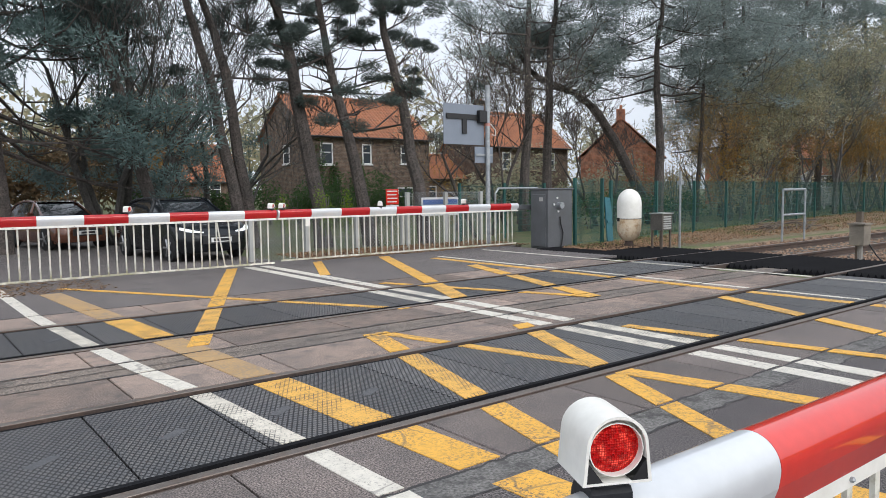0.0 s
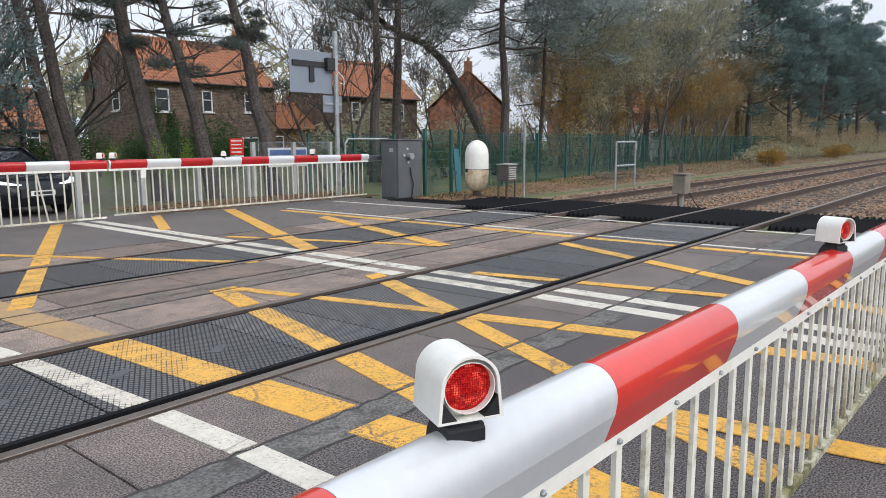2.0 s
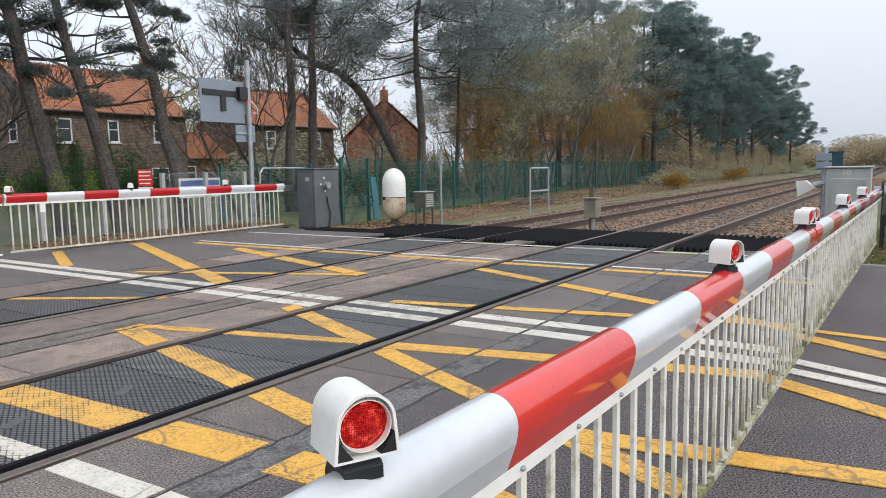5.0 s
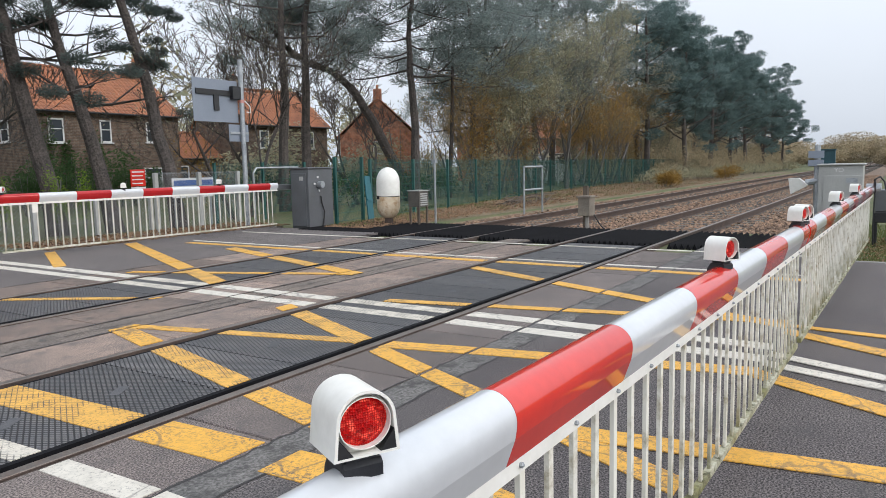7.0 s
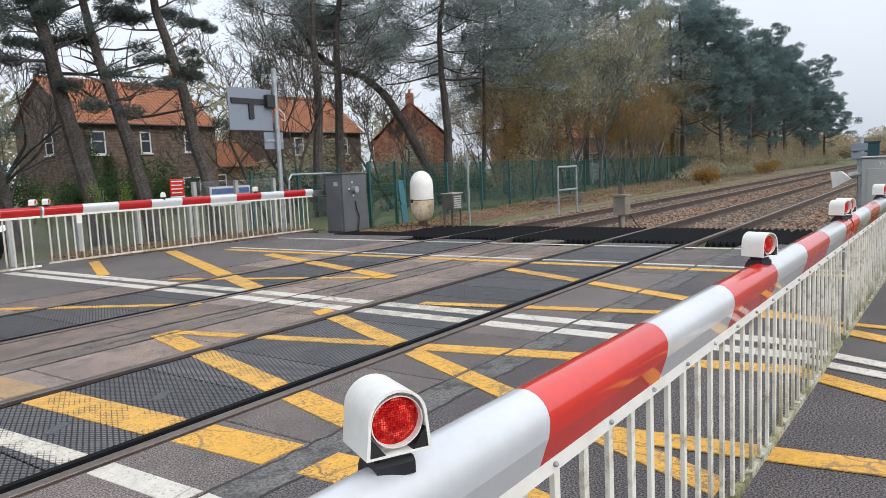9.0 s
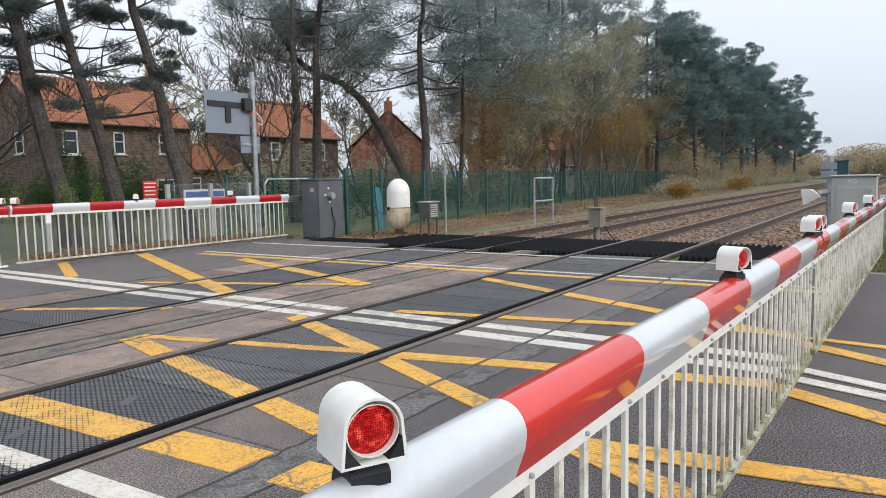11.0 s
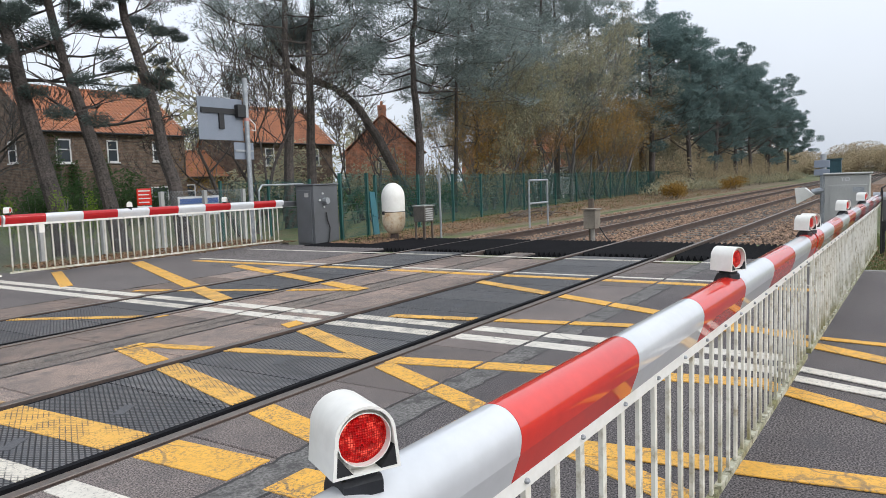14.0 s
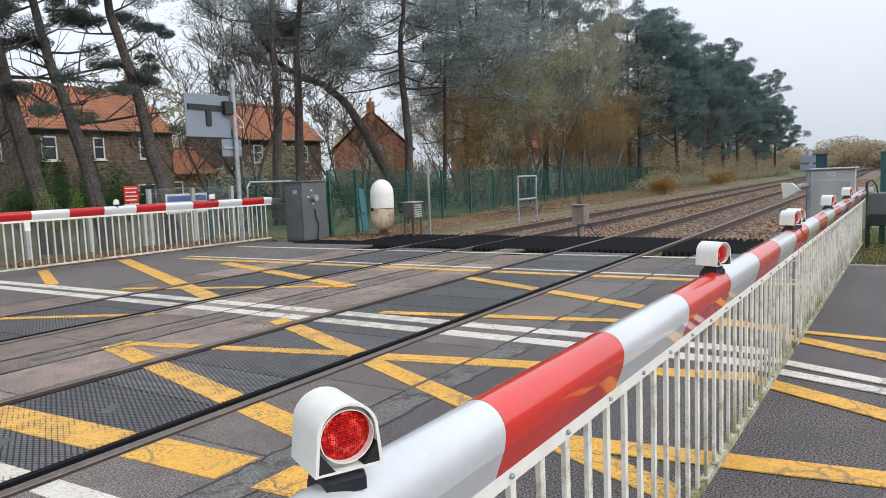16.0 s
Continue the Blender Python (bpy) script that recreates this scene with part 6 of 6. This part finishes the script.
# far pines: a dark wood along the line, lower towards its end
far = [pine("dark blue-green pine in the wood along the line", [(0, 0, -0.1), (0.2, 0, 6), (0.1, 0.2, 12)], 0.24, 40 + k, 0.26, 30, 3.2, 0.62, 240, 0.14, NEEDLES_DARK, "pines along the line", rise=(-0.2, 0.5)) for k in range(3)]
fspots = [(55.5, 12.6, 0.987), (59.5, 14.5, 1.034), (63.5, 11.8, 0.959), (67.0, 14.2, 1.034), (71.5, 11.6, 0.921), (75, 14.0, 0.987), (79.6, 11.4, 0.94), (83.5, 13.6, 0.94), (87, 11.2, 0.912), (91, 13.0, 0.893), (94.5, 10.6, 0.893), (99, 11.6, 0.799), (101.5, 9.4, 0.677), (108, 11.5, 0.705)]
for i, (x, y, s) in enumerate(fspots):
    m = pose(x, y, -0.05, 0, 0, i * 61)
    if i < 3:
        far[i].scale = (s, s, s)
        far[i].location, far[i].rotation_euler = (x, y, -0.05), (0, 0, radians(i * 61))
    else:
        o = copy_thing(far[i % 3], m)
        o.scale = (s, s, s)


def shrub(label, spots_, seed, material, size=0.05, per=420, name="shrub"):
    r_ = random.Random(seed)
    t = thing(name, label, "shrub")
    st2, cr = Mesh(), Mesh()
    for x, y, rad, h in spots_:
        for k in range(5):
            a = r_.uniform(0, 6.28)
            st2.tube([(x, y, -0.4), (x + 0.5 * rad * math.cos(a), y + 0.5 * rad * math.sin(a), h * 0.8)], [0.02, 0.006], 4, cap=False)
        for k in range(5):
            leaves(cr, Vector((x + r_.uniform(-0.5, 0.5) * rad, y + r_.uniform(-0.5, 0.5) * rad, h * r_.uniform(0.3, 0.75))), rad * 0.7, per // 5, size, r_, 0.5 * h / rad)
    part("stem_mass", st2, BARK_DARK, t)["kind"] = "stuff"
    part("foliage", cr, material, t)["kind"] = "stuff"
    return t


shrub("low golden bush beside the line", [(41.4, 7.2, 0.75, 0.9), (42.6, 7.3, 0.7, 0.95)], 51, LEAF_GOLD, 0.06, 1100)
shrub("low golden bush beside the line", [(59.5, 7.8, 1.0, 1.1), (61.2, 8.0, 0.9, 1.0)], 52, LEAF_GOLD, 0.07, 800)
shrub("dark green garden hedge before the house", [(17.5 + k * 0.8, 25.5, 0.9, 1.6) for k in range(8)], 53, LEAF_GREEN, 0.08, 700, "hedge")
shrub("dark green hedge behind the waiting car", [(9.6 + k * 0.7, 22.5 + 0.2 * k, 0.7, 1.5) for k in range(6)], 54, LEAF_GREEN, 0.08, 600, "hedge")
shrub("bright lime conifer shrubs by the pines", [(13.0, 15.2, 0.28, 1.5), (13.6, 15.0, 0.26, 1.45), (11.9, 15.7, 0.24, 1.3)], 55, LEAF_LIME, 0.04, 700)
shrub("ivy and laurel by the house front", [(19.5, 28, 1.2, 2.6), (21, 28.3, 1.3, 2.2), (23.4, 27.5, 1.3, 2.4)], 56, LEAF_GREEN, 0.1, 900)
shrub("hedge behind the railway fence", [(20.5 + k * 1.1, 13.2 + 0.1 * k, 0.8, 1.2) for k in range(10)], 57, LEAF_GREEN, 0.07, 420, "hedge")
shrub("brown undergrowth behind the railway fence", [(31 + k * 1.5, 12.8 + 0.12 * k + (k % 2), 1.3, 2.4 + 0.8 * (k % 3)) for k in range(40) if not 6 <= k <= 9], 58, LEAF_OLIVE, 0.09, 520, "undergrowth")
shrub("golden young tree beside the sign post", [(19.3, 17.4, 1.0, 2.9), (20.2, 17.8, 0.8, 2.2)], 59, LEAF_GOLD, 0.05, 500)
shrub("dry brown woodland beside the road", [(-2 + k * 2.0, 36 + 0.6 * k, 2.2, 4.5) for k in range(6)], 60, LEAF_RUSSET, 0.16, 2200, "undergrowth")
shrub("far brown woodland beyond the line's curve", [(140 + 5 * (k % 3), -28 + 4.2 * k, 5, 3.6 + 1.1 * (k % 3)) for k in range(14)], 61, LEAF_HAZED, 0.21, 6500, "far_wood")
shrub("brown undergrowth along the far line", [(60 + k * 2.6, 13.6 - 0.05 * k + 1.5 * (k % 2), 1.9, 3.2 + 1.2 * (k % 3)) for k in range(22)], 62, LEAF_HAZED, 0.12, 900, "undergrowth")
shrub("brown and grey woodland far behind the houses", [(-45 + k * 6.5, 62 + 9 * (k % 3) + 0.15 * k, 5.5, 9 + 2.5 * (k % 4)) for k in range(24)], 63, LEAF_OLIVE, 0.5, 800, "far_wood")
shrub("dense brown woodland beyond the waiting cars", [(-8 + k * 3.0, 40 + 2.0 * (k % 3), 2.6, 4.5 + 1.2 * (k % 3)) for k in range(9)], 64, LEAF_RUSSET, 0.2, 2600, "undergrowth")
shrub("young trees with golden brown leaves behind the fence", [(30 + k * 2.1, 12.4 + 0.14 * k + 0.8 * (k % 2), 1.0, 3.4 + 0.9 * (k % 3)) for k in range(16) if not 4 <= k <= 7], 65, LEAF_GOLD, 0.06, 800, "undergrowth")
shrub("golden leaved saplings by the leaning pine", [(26.8, 14.2, 0.9, 3.6), (28.2, 13.6, 0.8, 3.0), (31.5, 13.4, 0.9, 3.4)], 66, LEAF_GOLD, 0.05, 420, "sapling")
shrub("brown hedge and thicket behind the trees", [(28 + k * 2.6, 24.5 + 0.8 * (k % 3) - 0.02 * k, 1.9, 2.2 + 0.9 * (k % 3)) for k in range(20)], 67, LEAF_OLIVE, 0.13, 800, "undergrowth")
shrub("distant wood closing the view behind the line", [(78 + k * 5.0, 36 - 0.55 * k + 3 * (k % 2), 4.5, 8 + 2 * (k % 3)) for k in range(18)], 68, LEAF_HAZED, 0.18, 3000, "far_wood")
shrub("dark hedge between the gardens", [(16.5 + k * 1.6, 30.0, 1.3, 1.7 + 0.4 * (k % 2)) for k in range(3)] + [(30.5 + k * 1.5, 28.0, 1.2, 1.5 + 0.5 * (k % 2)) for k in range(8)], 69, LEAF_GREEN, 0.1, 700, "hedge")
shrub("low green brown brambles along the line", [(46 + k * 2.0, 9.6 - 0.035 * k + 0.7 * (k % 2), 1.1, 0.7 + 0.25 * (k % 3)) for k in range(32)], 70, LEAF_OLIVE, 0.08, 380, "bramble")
shrub("fine grey brown scrub under the far pines", [(56 + k * 2.4, 11.6 - 0.08 * k + 1.2 * (k % 2), 1.5, 1.6 + 0.6 * (k % 3)) for k in range(24)], 71, LEAF_HAZED, 0.1, 700, "undergrowth")
shrub("ivy on the house wall", [(22.0, 31.7, 0.5, 4.4), (22.9, 31.75, 0.35, 3.0), (24.4, 31.7, 0.5, 3.6)], 72, LEAF_GREEN, 0.09, 700, "ivy")
